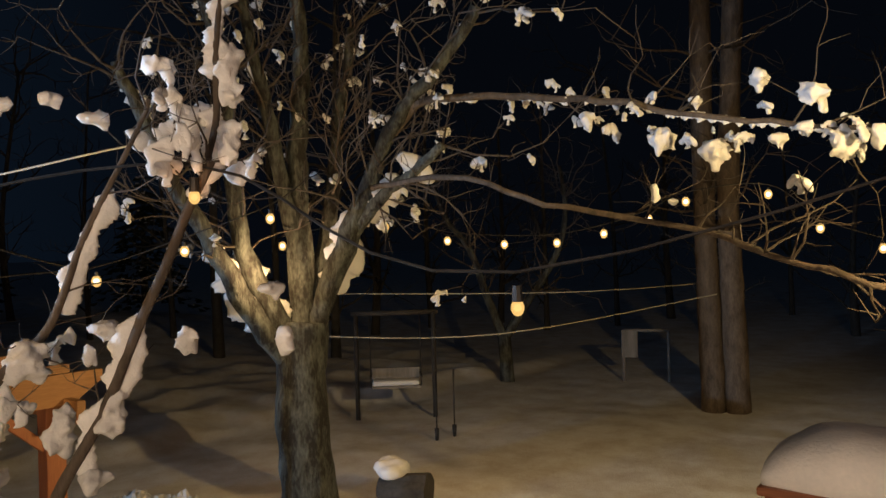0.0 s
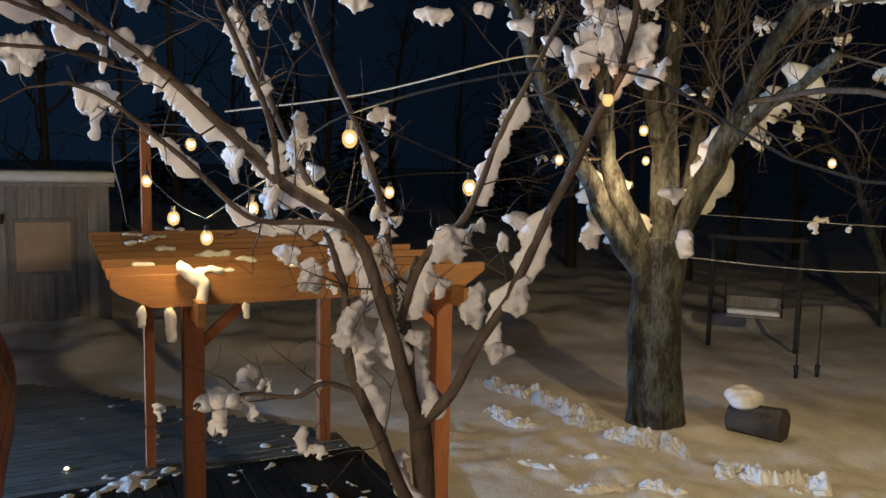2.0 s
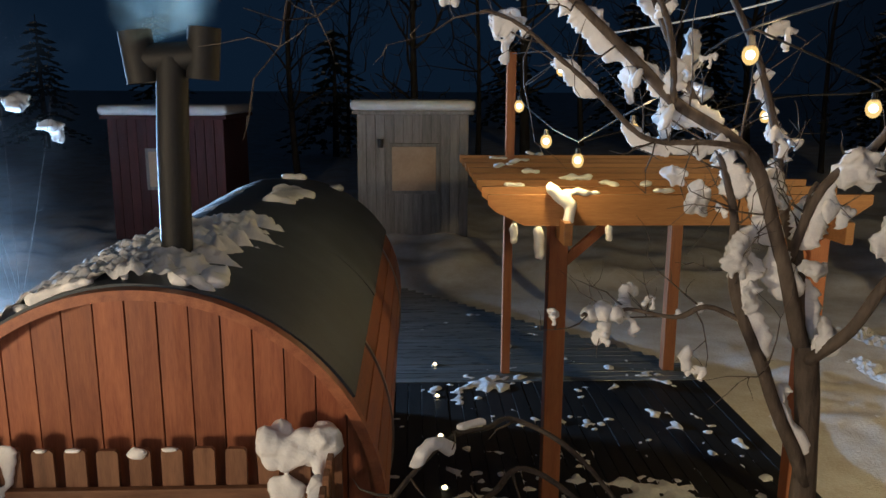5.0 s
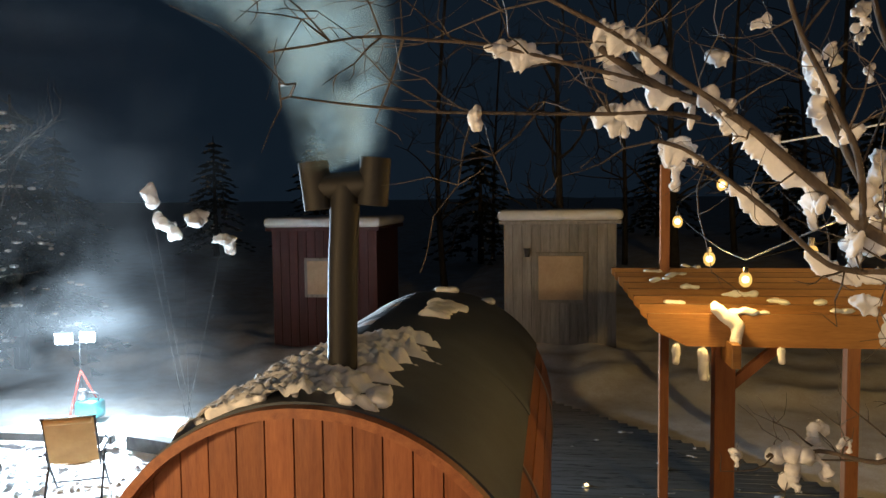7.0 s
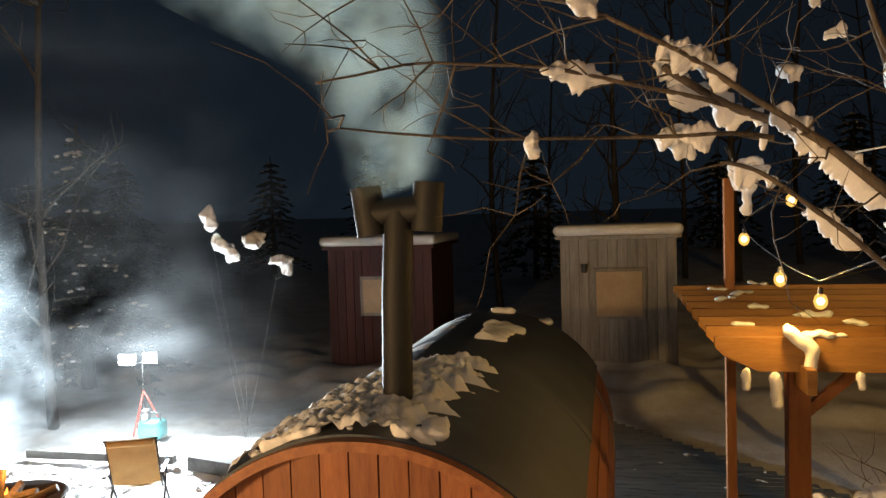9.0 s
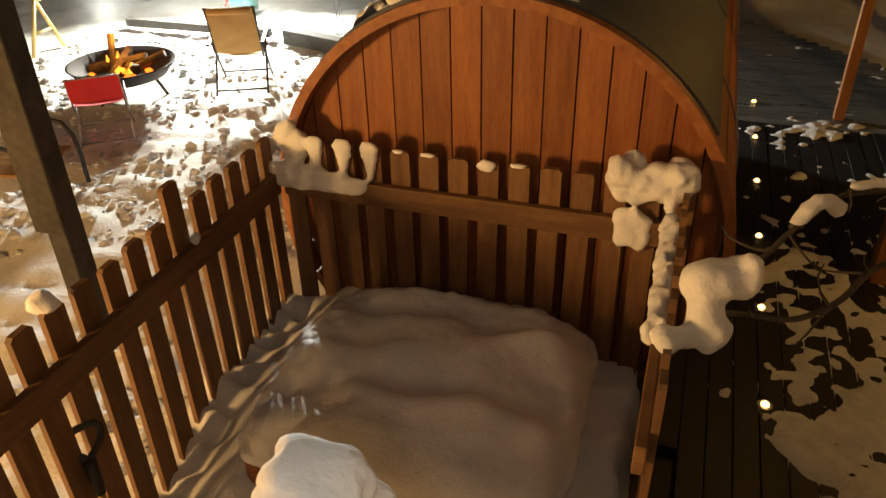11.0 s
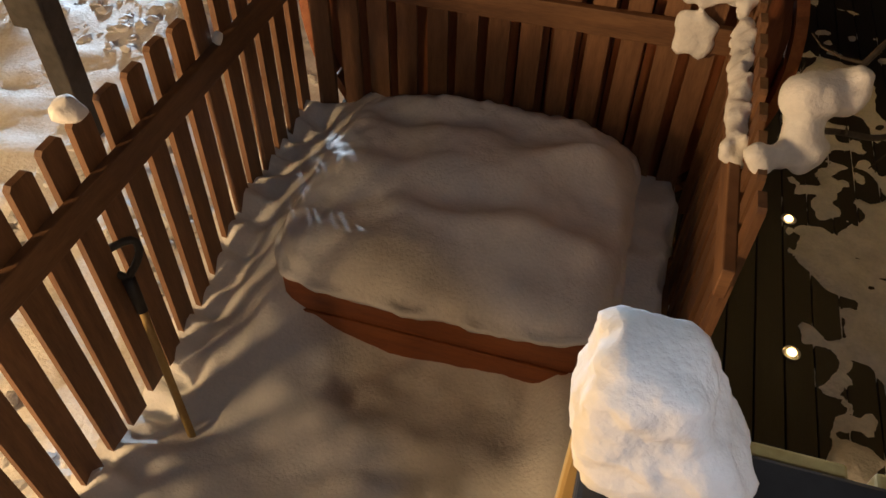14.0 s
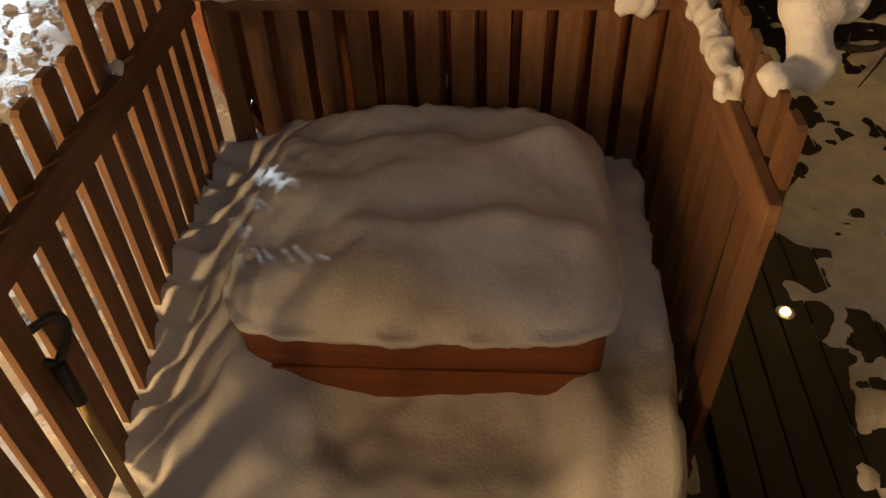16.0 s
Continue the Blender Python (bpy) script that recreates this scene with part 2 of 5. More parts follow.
def blob(bm, c, size, seed, sub=2, rough=0.35, turn=0.0):
    """An uneven lump."""
    g = bmesh.ops.create_icosphere(bm, subdivisions=sub, radius=1.0)
    ca, sa = math.cos(turn), math.sin(turn)
    for v in g["verts"]:
        n = v.co.normalized()
        k = 1 + rough * noise.noise(n * 1.6 + Vector((seed, seed * 0.7, 0))) + rough * 0.5 * noise.noise(n * 4.1 + Vector((0, seed, seed)))
        x, y, z = n.x * size[0] * k, n.y * size[1] * k, n.z * size[2] * k
        v.co = Vector((c[0] + x * ca - y * sa, c[1] + x * sa + y * ca, c[2] + z))


def sheet(xs, ys, height, keep=None):
    """A surface z = height(x, y) over a grid."""
    bm = bmesh.new()
    vs = [[None] * len(ys) for _ in xs]
    zz = {}
    for i, x in enumerate(xs):
        for j, y in enumerate(ys):
            vs[i][j] = bm.verts.new((x, y, height(x, y)))
    for i in range(len(xs) - 1):
        for j in range(len(ys) - 1):
            if keep is None or keep((xs[i] + xs[i + 1]) / 2, (ys[j] + ys[j + 1]) / 2):
                bm.faces.new((vs[i][j], vs[i + 1][j], vs[i + 1][j + 1], vs[i][j + 1]))
    loose = [v for v in bm.verts if not v.link_faces]
    bmesh.ops.delete(bm, geom=loose, context="VERTS")
    return bm


def nz(x, y, s, k=0.0):
    return noise.noise(Vector((x * s, y * s, k)))


def sst(a, b, x):
    t = min(1, max(0, (x - a) / (b - a)))
    return t * t * (3 - 2 * t)


def melt(ob, size=0.02, smooth=3):
    """Overlapping lumps run together into one skin."""
    m = ob.modifiers.new("run_together", "REMESH")
    m.mode, m.voxel_size, m.use_smooth_shade = "VOXEL", size, True
    if smooth:
        s = ob.modifiers.new("soften", "SMOOTH")
        s.factor, s.iterations = 0.5, smooth
    return ob


# ---- ground ----


def ground_z(x, y):
    z = -0.10 + 0.05 * nz(x, y, 0.35) + 0.025 * nz(x, y, 1.3, 2)
    # ploughed bank beyond the deck and before the sheds
    z += 0.30 * sst(13.2, 14.3, y + 0.12 * x + 0.5 * nz(x, y, 0.6)) * (0.7 + 0.5 * nz(x, y, 1.1, 5)) * sst(24, 18, abs(x))
    # trodden snow round the fire
    trod = sst(-3.0, -3.8, x) * sst(13.5, 11.5, y) * sst(-17, -14, x) * sst(-4, -2, y)
    a = abs(nz(x, y, 2.6, 9)) + 0.6 * abs(nz(x, y, 5.5, 3))
    z += trod * (0.02 + 0.075 * (a - 0.35))
    # shovelled track past the large tree
    d = abs((y - 6.6) + 0.95 * (x - 6.0)) / 1.38
    track = sst(1.5, 0.5, d) * sst(3.2, 4.2, x) * sst(9.5, 8.0, x)
    z += track * 0.07 * (abs(nz(x, y, 2.2, 4)) + 0.7 * abs(nz(x, y, 4.5, 6)) - 0.3)
    # the yard rises towards the wood
    z += 0.9 * sst(22, 60, math.hypot(x, y)) + 2.0 * sst(14, 30, y) * sst(16, 6, abs(x - 9)) * 0.5
    # kept under the deck
    if -3.2 < x < 3.1 and 0.0 < y < 13.0:
        z = min(z, -0.06) if x < 2.95 else z
    return z


def steps(lo, hi, near_lo, near_hi, d):
    out, x = [], near_lo
    while x < near_hi:
        out.append(x)
        x += d
    out.append(near_hi)
    s, x = d, near_hi
    while x < hi:
        s *= 1.35
        x += s
        out.append(x)
    s, x = d, near_lo
    while x > lo:
        s *= 1.35
        x -= s
        out.insert(0, x)
    return out


ground = part("ground", sheet(steps(-900, 900, -14, 18, 0.085), steps(-900, 900, 0, 18, 0.085), ground_z), SNOW_TROD, smooth=True)
tagged(ground, "snow-covered yard, trodden lumpy round the fire", "ground", kind="structure")

# ---- sauna deck ----
deck = thing("deck", (0, 0, 0), "wet dark timber deck with melting snow patches", "deck", kind="structure")


def deck_keep(x, y):
    return y < 8.9 + (2.9 - x) * 1.09


plank = boxed((0, 0, -0.035), (0.136, 1, 0), 0.005)
part("deck_joists", boxed((-3.1, 1.0, -0.16), (2.84, 8.3, -0.06)), DECK_SHADE, deck)

# ---- barrel sauna ----
SX, SZ, SR, SY0, SY1 = -1.70, 1.24, 1.16, 3.52, 8.0
sauna = thing("barrel_sauna", (SX, 5.8, 0), "red cedar barrel sauna with black felt roof and snow remains", "sauna")
sauna_at = Matrix.Translation((-SX, -5.8, 0))


def spart(name, bm, material, label="", smooth=False, parent=None):
    bmesh.ops.transform(bm, matrix=sauna_at, verts=bm.verts)
    ob = part(name, bm, material, parent or sauna, label, smooth)
    if smooth:
        ob.data.set_sharp_from_angle(angle=radians(35))
    return ob


NST = 44
for k in range(NST):
    a0 = 2 * math.pi * k / NST
    a1 = 2 * math.pi * (k + 1) / NST - 0.012
    if 35 < math.degrees((a0 + a1) / 2) < 145:
        continue
    bm = bmesh.new()
    q = []
    for y in (SY0, SY1):
        for r, a in ((SR, a0), (SR, a1), (SR - 0.04, a1), (SR - 0.04, a0)):
            q.append(bm.verts.new((SX + r * math.cos(a), y, SZ + r * math.sin(a))))
    for f in ((3, 2, 1, 0), (4, 5, 6, 7), (0, 1, 5, 4), (1, 2, 6, 5), (2, 3, 7, 6), (3, 0, 4, 7)):
        bm.faces.new([q[i] for i in f])
    spart("stave", bm, CEDAR_X)


def arc_shell(r0, r1, y0, y1, a0, a1, n=40, wob=0.0):
    bm = bmesh.new()
    rows = []
    for i in range(n + 1):
        a = radians(a0 + (a1 - a0) * i / n)
        row = []
        for r, y in ((r1, y0), (r1, y1), (r0, y1), (r0, y0)):
            w = wob * noise.noise(Vector((a * 3, y, 1)))
            row.append(bm.verts.new((SX + (r + w) * math.cos(a), y, SZ + (r + w) * math.sin(a))))
        rows.append(row)
    for p, q in zip(rows, rows[1:]):
        for k in range(4):
            bm.faces.new((p[k], q[k], q[(k + 1) % 4], p[(k + 1) % 4]))
    bm.faces.new(rows[0])
    bm.faces.new(rows[-1][::-1])
    return bm


spart("end_rim", arc_shell(SR - 0.045, SR + 0.004, SY0 - 0.05, SY0 + 0.02, -20, 200, 60), CEDAR_X, "curved cedar rim of the barrel end", True)
spart("roof_deck", arc_shell(SR - 0.05, SR - 0.004, SY0 + 0.02, SY1, 33, 147, 40), CEDAR_X)
roof = spart("roof_sheet", arc_shell(SR - 0.002, SR + 0.012, SY0 + 0.03, SY1 + 0.04, 31, 149, 56, 0.012), FELT, "black roofing felt over the barrel", True)
spart("roof_lap", arc_shell(SR + 0.010, SR + 0.018, SY0 + 1.9, SY0 + 2.02, 31, 149, 56, 0.010), FELT, "", True, roof)
nb = 15
bw = 2 * (SR - 0.05) / nb
for y0, y1 in ((SY0 + 0.06, SY0 + 0.10), (SY1 - 0.10, SY1 - 0.06)):
    for k in range(nb):
        x0 = -(SR - 0.05) + k * bw
        bm = bmesh.new()
        prof = []
        for x in (x0 + 0.004, x0 + bw / 2, x0 + bw - 0.004):
            prof.append((x, math.sqrt(max(0.0, (SR - 0.046) ** 2 - x * x))))
        loop = [(x, h) for x, h in prof] + [(x, -h) for x, h in prof[::-1]]
        fr = [bm.verts.new((SX + x, y0 + (0.0 if R.random() < 0.7 else 0.003), SZ + h)) for x, h in loop]
        bk = [bm.verts.new((SX + x, y1, SZ + h)) for x, h in loop]
        bm.faces.new(fr)
        bm.faces.new(bk[::-1])
        for i in range(6):
            bm.faces.new((fr[i], bk[i], bk[(i + 1) % 6], fr[(i + 1) % 6]))
        bmesh.ops.recalc_face_normals(bm, faces=bm.faces)
        spart("end_board", bm, CEDAR)
for y in (4.3, 7.2):
    spart("cradle", boxed((SX - 0.8, y, -0.0), (SX + 0.8, y + 0.09, 0.22), 0.01), CEDAR)
for y in (4.4, 7.1):
    spart("steel_band", arc_shell(SR, SR + 0.012, y, y + 0.035, -80, 31, 30), STEEL, "thin steel band round the staves")
# flue with an H-shaped cowl
flue = spart("flue", tubed([(-1.68, 4.12, 2.2), (-1.66, 4.12, 3.0), (-1.635, 4.12, 3.46)], [0.082, 0.082, 0.080], 24), FLUE, "black steel stove pipe", True)
cowl = spart("cowl", tubed([(-1.80, 4.12, 3.45), (-1.48, 4.12, 3.47)], 0.075, 20), FLUE, "black H-shaped chimney cowl", True)
for x, tilt, dz in ((-1.80, -7, -0.02), (-1.475, 5, 0.0)):
    bm = bmesh.new()
    tube(bm, [(0, 0, -0.13), (0, 0, 0.13)], 0.083, 20, cap=False)
    tube(bm, [(0, 0, 0.13), (0, 0, -0.13)], 0.079, 20, cap=False)
    bmesh.ops.transform(bm, matrix=pose(x, 4.12, 3.48 + dz, 0, tilt, 0), verts=bm.verts)
    spart("cowl_arm", bm, FLUE, "", True, cowl)
spart("flashing", tubed([(-1.68, 4.12, 2.34), (-1.68, 4.12, 2.44)], [0.17, 0.10], 24), FLUE, "", True)

# snow left on the roof
def roof_at(x):
    return SZ + math.sqrt(SR ** 2 - x * x)


def roof_cover(x, y):
    """How deep the snow lies on the felt: a ragged sheet with fingers that run down the slope."""
    w = y + 0.35 * (x - 0.3) + 0.04 * nz(x, y, 5.0, 6)
    finger = max(a * max(0.0, 1 - abs(w - q) / 0.10) ** 0.8 for q, a in ((3.60, 0.14), (3.90, 0.10), (4.16, 0.16), (4.42, 0.10), (4.66, 0.15), (4.90, 0.23), (5.10, 0.13), (5.30, 0.24), (5.46, 0.12)))
    edge = 0.21 + finger + 0.05 * nz(x, y, 9.0, 8)
    f = min(edge - x, 5.46 + 0.12 * nz(x, y, 6.0, 1) - 1.0 * max(0.0, 0.16 - x) - y, 1.3 * (x + 0.72))
    f += 0.06 * nz(x, y, 14, 3)
    return min(0.06, 0.6 * f) * (0.8 + 0.9 * abs(nz(x, y, 9, 4)) + 0.7 * nz(x, y, 24, 4)) if f > 0 else 0.42 * f


bm = sheet([SX - 0.74 + 0.017 * i for i in range(90)], [3.57 + 0.019 * i for i in range(106)], lambda x, y: roof_at(x - SX) + 0.012 + max(-0.02, roof_cover(x - SX, y)), lambda x, y: roof_cover(x - SX, y) > -0.03)
tagged(part("roof_snow", bm, SNOW, smooth=True), "ragged sheet of wet snow sliding off the sauna roof", "snow", kind="stuff")
bm = bmesh.new()
for i in range(24):
    x, y = -0.62 + 1.0 * R.random(), 3.58 + 0.25 * R.random()
    r = 0.022 + 0.03 * R.random()
    blob(bm, (SX + x, y, roof_at(x) + 0.035), (r * 1.3, r * 1.3, r), i, 2)
for i in range(30):
    x, y = 0.08 + 0.24 * R.random(), 6.4 + 0.7 * R.random()
    r = 0.04 + 0.05 * R.random()
    blob(bm, (SX + x, y, SZ + math.sqrt(SR ** 2 - x * x) + 0.01), (r * 1.3, r * 1.3, r * 0.7), i, 1)
for c in ((SX + 0.02, 7.98), (SX + 0.12, 7.97), (SX + 0.50, 7.95)):
    blob(bm, (c[0], c[1], SZ + math.sqrt(SR ** 2 - (c[0] - SX) ** 2) + 0.02), (0.09, 0.06, 0.05), c[0] * 9, 2)
tagged(melt(part("roof_snow", bm, SNOW), 0.022, 2), "lumpy half-melted snow lying on the sauna roof", "snow", kind="stuff")
xs = [SX - 0.95 + 0.05 * i for i in range(18)]
bm = sheet(xs, [3.6 + 0.06 * i for i in range(73)], lambda x, y: SZ + math.sqrt(SR ** 2 - (x - SX) ** 2) + 0.008 + 0.025 * (0.5 + nz(x, y, 3)), lambda x, y: x < SX - 0.30 + 0.22 * nz(x, y, 1.6, 3))
tagged(part("roof_frost", bm, SNOW, smooth=True), "thin crust of snow on the shaded roof slope", "snow", kind="stuff")

# ---- fence round the tub ----
PW, PT = 0.098, 0.026


def picket(long):
    bm = bmesh.new()
    prof = [(-PW / 2, -long), (PW / 2, -long), (PW / 2, -0.014), (PW / 2 - 0.014, 0), (-PW / 2 + 0.014, 0), (-PW / 2, -0.014)]
    fr = [bm.verts.new((x, -PT / 2, z)) for x, z in prof]
    bk = [bm.verts.new((x, PT / 2, z)) for x, z in prof]
    bm.faces.new(fr)
    bm.faces.new(bk[::-1])
    for i in range(6):
        bm.faces.new((fr[i], bk[i], bk[(i + 1) % 6], fr[(i + 1) % 6]))
    bmesh.ops.recalc_face_normals(bm, faces=bm.faces)
    mesh = bpy.data.meshes.new("picket")
    bm.to_mesh(mesh)
    bm.free()
    mesh.materials.append(FENCE)
    return mesh


picket_mesh, long_picket = picket(1.25), picket(1.62)


def fence(name, a, b, tops, label, inward, picket_mesh=picket_mesh):
    """Pickets along a line from a to b at the given distances; the rail stands on the inner side."""
    a, b = Vector(a), Vector(b)
    d = (b - a).normalized()
    f = thing(name, (a.x, a.y, 0.4), label, "fence", "fence round the tub")
    yaw = math.degrees(math.atan2(d.y, d.x))
    base = Matrix.Translation((-a.x, -a.y, -0.4))
    for s, top in tops:
        p = a + d * s
        share("picket", picket_mesh, f, base @ pose(p.x, p.y, top, R.uniform(-0.6, 0.6), R.uniform(-0.8, 0.8), yaw + R.uniform(-1.5, 1.5)))
    n = Vector((-d.y, d.x, 0)) * inward
    ln = (b - a).length
    for z in (1.42, 0.19):
        bm = boxed((0, -0.02, z - 0.06), (ln, 0.02, z + 0.06), 0.005)
        o = a + n * (PT / 2 + 0.022)
        bmesh.ops.transform(bm, matrix=base @ pose(o.x, o.y, 0, 0, 0, yaw), verts=bm.verts)
        part("rail", bm, RAILW, f)
    return f


PITCH = 0.1475
left = [(0.06 + PITCH * i, 1.665 + R.uniform(-0.008, 0.008)) for i in range(13)]
left += [(1.955, 1.79), (2.125, 1.66)] + [(2.27 + PITCH * i, 1.665 + R.uniform(-0.008, 0.008)) for i in range(4)]
fence("picket_fence", (-2.84, 0.62, 0), (-2.84, 3.36, 0), left, "brown stained picket fence along the tub enclosure", -1)
fence("picket_fence", (-2.76, 3.40, 0), (-0.78, 3.40, 0), [(0.04 + 0.148 * i, 1.665 + R.uniform(-0.008, 0.008)) for i in range(14)], "brown picket fence against the sauna, snow on its top", -1)
fence("picket_fence", (-0.79, 3.34, 0), (-0.79, 1.98, 0), [(0.06 + PITCH * i, 1.665 + R.uniform(-0.008, 0.008)) for i in range(9)], "brown picket fence beside the deck, snow clinging on it", -1, long_picket)

# ---- tub and the snow in the enclosure ----


def encl_z(x, y):
    z = 0.34 + 0.30 * sst(1.5, 2.7, y)
    z += 0.05 * nz(x, y, 1.6, 4) + 0.028 * nz(x, y, 4.5, 1) + 0.018 * nz(x, y, 10, 6) + 0.008 * nz(x, y, 22, 6)
    # banked against the tub's ends, scooped before its face
    mid = sst(-2.42, -2.10, x) * sst(-1.16, -1.32, x)
    z += (0.20 * sst(-2.74, -2.48, x) - 0.04) * sst(1.75, 2.15, y) * (1 - mid) * sst(-1.05, -1.35, x) + 0.02 * sst(1.75, 2.1, y) * mid
    z += 0.13 * sst(-1.36, -1.16, x) * sst(2.35, 2.0, y) * sst(1.55, 1.95, y)
    z += 0.07 * sst(-2.5, -2.85, x) * sst(1.6, 2.1, y) + 0.09 * sst(-2.5, -2.8, x) * sst(1.7, 1.3, y)
    # small drifts caught between the pickets, and a broken edge along the deck side
    z += 0.028 * sst(-2.55, -2.80, x) * math.cos((y - 0.68) / 0.1475 * 2 * math.pi) + 0.05 * sst(-2.35, -2.7, x) * nz(x, y, 7, 3)
    z += 0.05 * nz(x, y * 1.8, 2.6, 9) * sst(2.2, 1.8, y)
    z -= 0.42 * sst(-0.90, -0.83, x + 0.035 * nz(x, y, 5, 2) + 0.02 * nz(x, y, 14, 2))
    z -= 0.10 * sst(1.10, 0.0, abs(x + 1.8)) * sst(2.5, 2.1, y) * sst(1.7, 2.1, y)
    return z


xs = [-2.90 + 0.03 * i for i in range(72)]
ys = [0.55 + 0.03 * i for i in range(96)]
tagged(part("snow_bed", sheet(xs, ys, encl_z), SNOW, smooth=True), "soft snow lying round the tub inside the fence", "snow", kind="stuff")
part("platform", boxed((-2.92, 0.45, -0.1), (-0.76, 3.46, 0.16)), DECK_SHADE, None)
tagged(bpy.data.objects["platform"], "dark timber platform under the snow", "platform", kind="structure")
tub = thing("hot_tub", (-1.8, 2.7, 0.16), "square brown hot tub buried in deep snow", "hot tub")
bm = boxed((-2.43, 2.145, 0.16), (-1.15, 3.30, 0.78), 0.04)
bmesh.ops.transform(bm, matrix=Matrix.Translation((1.8, -2.7, -0.16)), verts=bm.verts)
part("skirt", bm, TUBSKIN, tub)
bm = boxed((-2.38, 2.133, 0.56), (-1.20, 2.146, 0.575), 0.004)
bmesh.ops.transform(bm, matrix=Matrix.Translation((1.8, -2.7, -0.16)), verts=bm.verts)
part("trim_strip", bm, TUBSKIN, tub)
bm = tubed([(-1.225, 2.125, 0.50), (-1.225, 2.15, 0.50)], 0.018, 12)
bmesh.ops.transform(bm, matrix=Matrix.Translation((1.8, -2.7, -0.16)), verts=bm.verts)
part("drain_plug", bm, BLACK, tub, "small black plug")


CX, CY, CW, CH = -1.80, 2.765, 0.712, 0.645


def cap_z(x, y):
    u, v = (x - CX) / CW, (y - CY) / CH
    d = (abs(u) ** 5 + abs(v) ** 5) ** 0.2
    z = 0.78 + 0.18 * math.sqrt(max(0.0, 1 - min(1, d) ** 4))
    soft = sst(1.0, 0.7, d)
    z += (0.080 * nz(x, y, 1.9, 7) + 0.080 * nz(x, y * 2.2, 2.1, 3)) * soft + 0.030 * nz(x, y, 5, 3) * sst(1.05, 0.9, d) + 0.006 * nz(x, y, 15, 5)
    z -= 0.06 * sst(0.55, 0.0, math.hypot(u * 0.8, v + 0.25)) * soft
    # a wind ridge crossing the slab
    z += 0.025 * nz(x, y, 16, 4) * sst(0.45, 0.95, max(v, -u)) + 0.075 * math.exp(-((v + 0.45 - 0.10 * u + 0.15 * nz(x, y, 2, 9)) / 0.13) ** 2) * sst(-0.9, 0.2, u) * soft
    z += 0.075 * math.exp(-((v - 0.15 - 0.35 * u) / 0.14) ** 2) * sst(0.1, 0.6, u) * soft
    return z


bm = bmesh.new()
NU, NV = 220, 64
rows = []
for j in range(NV + 1):
    row = []
    rr = (j + 0.02) / NV
    for i in range(NU):
        a = 2 * math.pi * i / NU
        ca, sa = math.cos(a), math.sin(a)
        k = 1 / (abs(ca) ** 6 + abs(sa) ** 6) ** (1 / 6)
        e = rr * k * (1 + rr * (0.03 * noise.noise(Vector((ca * 4, sa * 4, 3))) + 0.012 * noise.noise(Vector((ca * 14, sa * 14, 3)))))
        row.append(bm.verts.new((CX + CW * e * ca, CY + CH * e * sa, cap_z(CX + CW * e * ca, CY + CH * e * sa))))
    rows.append(row)


def ring(grow, z, amp, f):
    return [bm.verts.new((CX + (v.co.x - CX) * grow, CY + (v.co.y - CY) * grow, z + amp * noise.noise(v.co * f))) for v in rows[NV]]


rows += [ring(1.025, 0.775, 0.012, 6), ring(1.028, 0.755, 0.014, 9), ring(1.015, 0.735, 0.016, 14), ring(0.97, 0.738, 0.010, 14), ring(0.7, 0.74, 0, 1)]
for r0, r1 in zip(rows, rows[1:]):
    for i in range(NU):
        bm.faces.new((r0[i], r1[i], r1[(i + 1) % NU], r0[(i + 1) % NU]))
bm.faces.new(rows[0])
tagged(part("tub_snow", bm, SNOW, smooth=True), "thick rounded slab of snow on the tub cover", "snow", kind="stuff")

# ---- pergola ----
perg = thing("pergola", (1.66, 7.2, 0), "orange-stained pine pergola standing on the deck", "pergola")
pat = Matrix.Translation((-1.66, -7.2, 0))


def ppart(name, bm, material, label=""):
    bmesh.ops.transform(bm, matrix=pat, verts=bm.verts)
    return part(name, bm, material, perg, label)


for x, y, h in ((0.66, 5.60, 2.42), (2.62, 5.60, 2.42), (0.68, 8.72, 3.72), (2.66, 8.80, 2.42)):
    w = 0.07 if h < 3 else 0.05
    ppart("post", boxed((x - w, y - w, 0), (x + w, y + w, h), 0.008), POST, "tall post carrying the light string" if h > 3 else "")
for x in (0.66, 2.64):
    ppart("beam", boxed((x - 0.03, 5.2, 2.25), (x + 0.03, 9.1, 2.41), 0.006), PINE)
for k in range(8):
    y = 5.42 + 0.485 * k
    bm = bmesh.new()
    x0, x1, z0, z1 = 0.12, 2.90, 2.36, 2.58
    prof = [(x0, z1), (x1, z1), (x1, z1 - 0.07), (x1 - 0.22, z0), (x0 + 0.26, z0), (x0 + 0.05, z1 - 0.12), (x0, z1 - 0.07)]
    fr = [bm.verts.new((x, y - 0.022, z)) for x, z in prof]
    bk = [bm.verts.new((x, y + 0.022, z)) for x, z in prof]
    bm.faces.new(fr)
    bm.faces.new(bk[::-1])
    for i in range(len(prof)):
        bm.faces.new((fr[i], bk[i], bk[(i + 1) % len(prof)], fr[(i + 1) % len(prof)]))
    bmesh.ops.recalc_face_normals(bm, faces=bm.faces)
    ppart("rafter", bm, PINE)
for x, sx in ((0.66, 1), (2.62, -1)):
    bm = bmesh.new()
    box(bm, (-0.035, -0.03, -0.40), (0.035, 0.03, 0.16), 0.006, pose(x + sx * 0.24, 5.6, 2.22, 0, sx * 48, 0))
    ppart("brace", bm, POST)

# ---- sheds ----


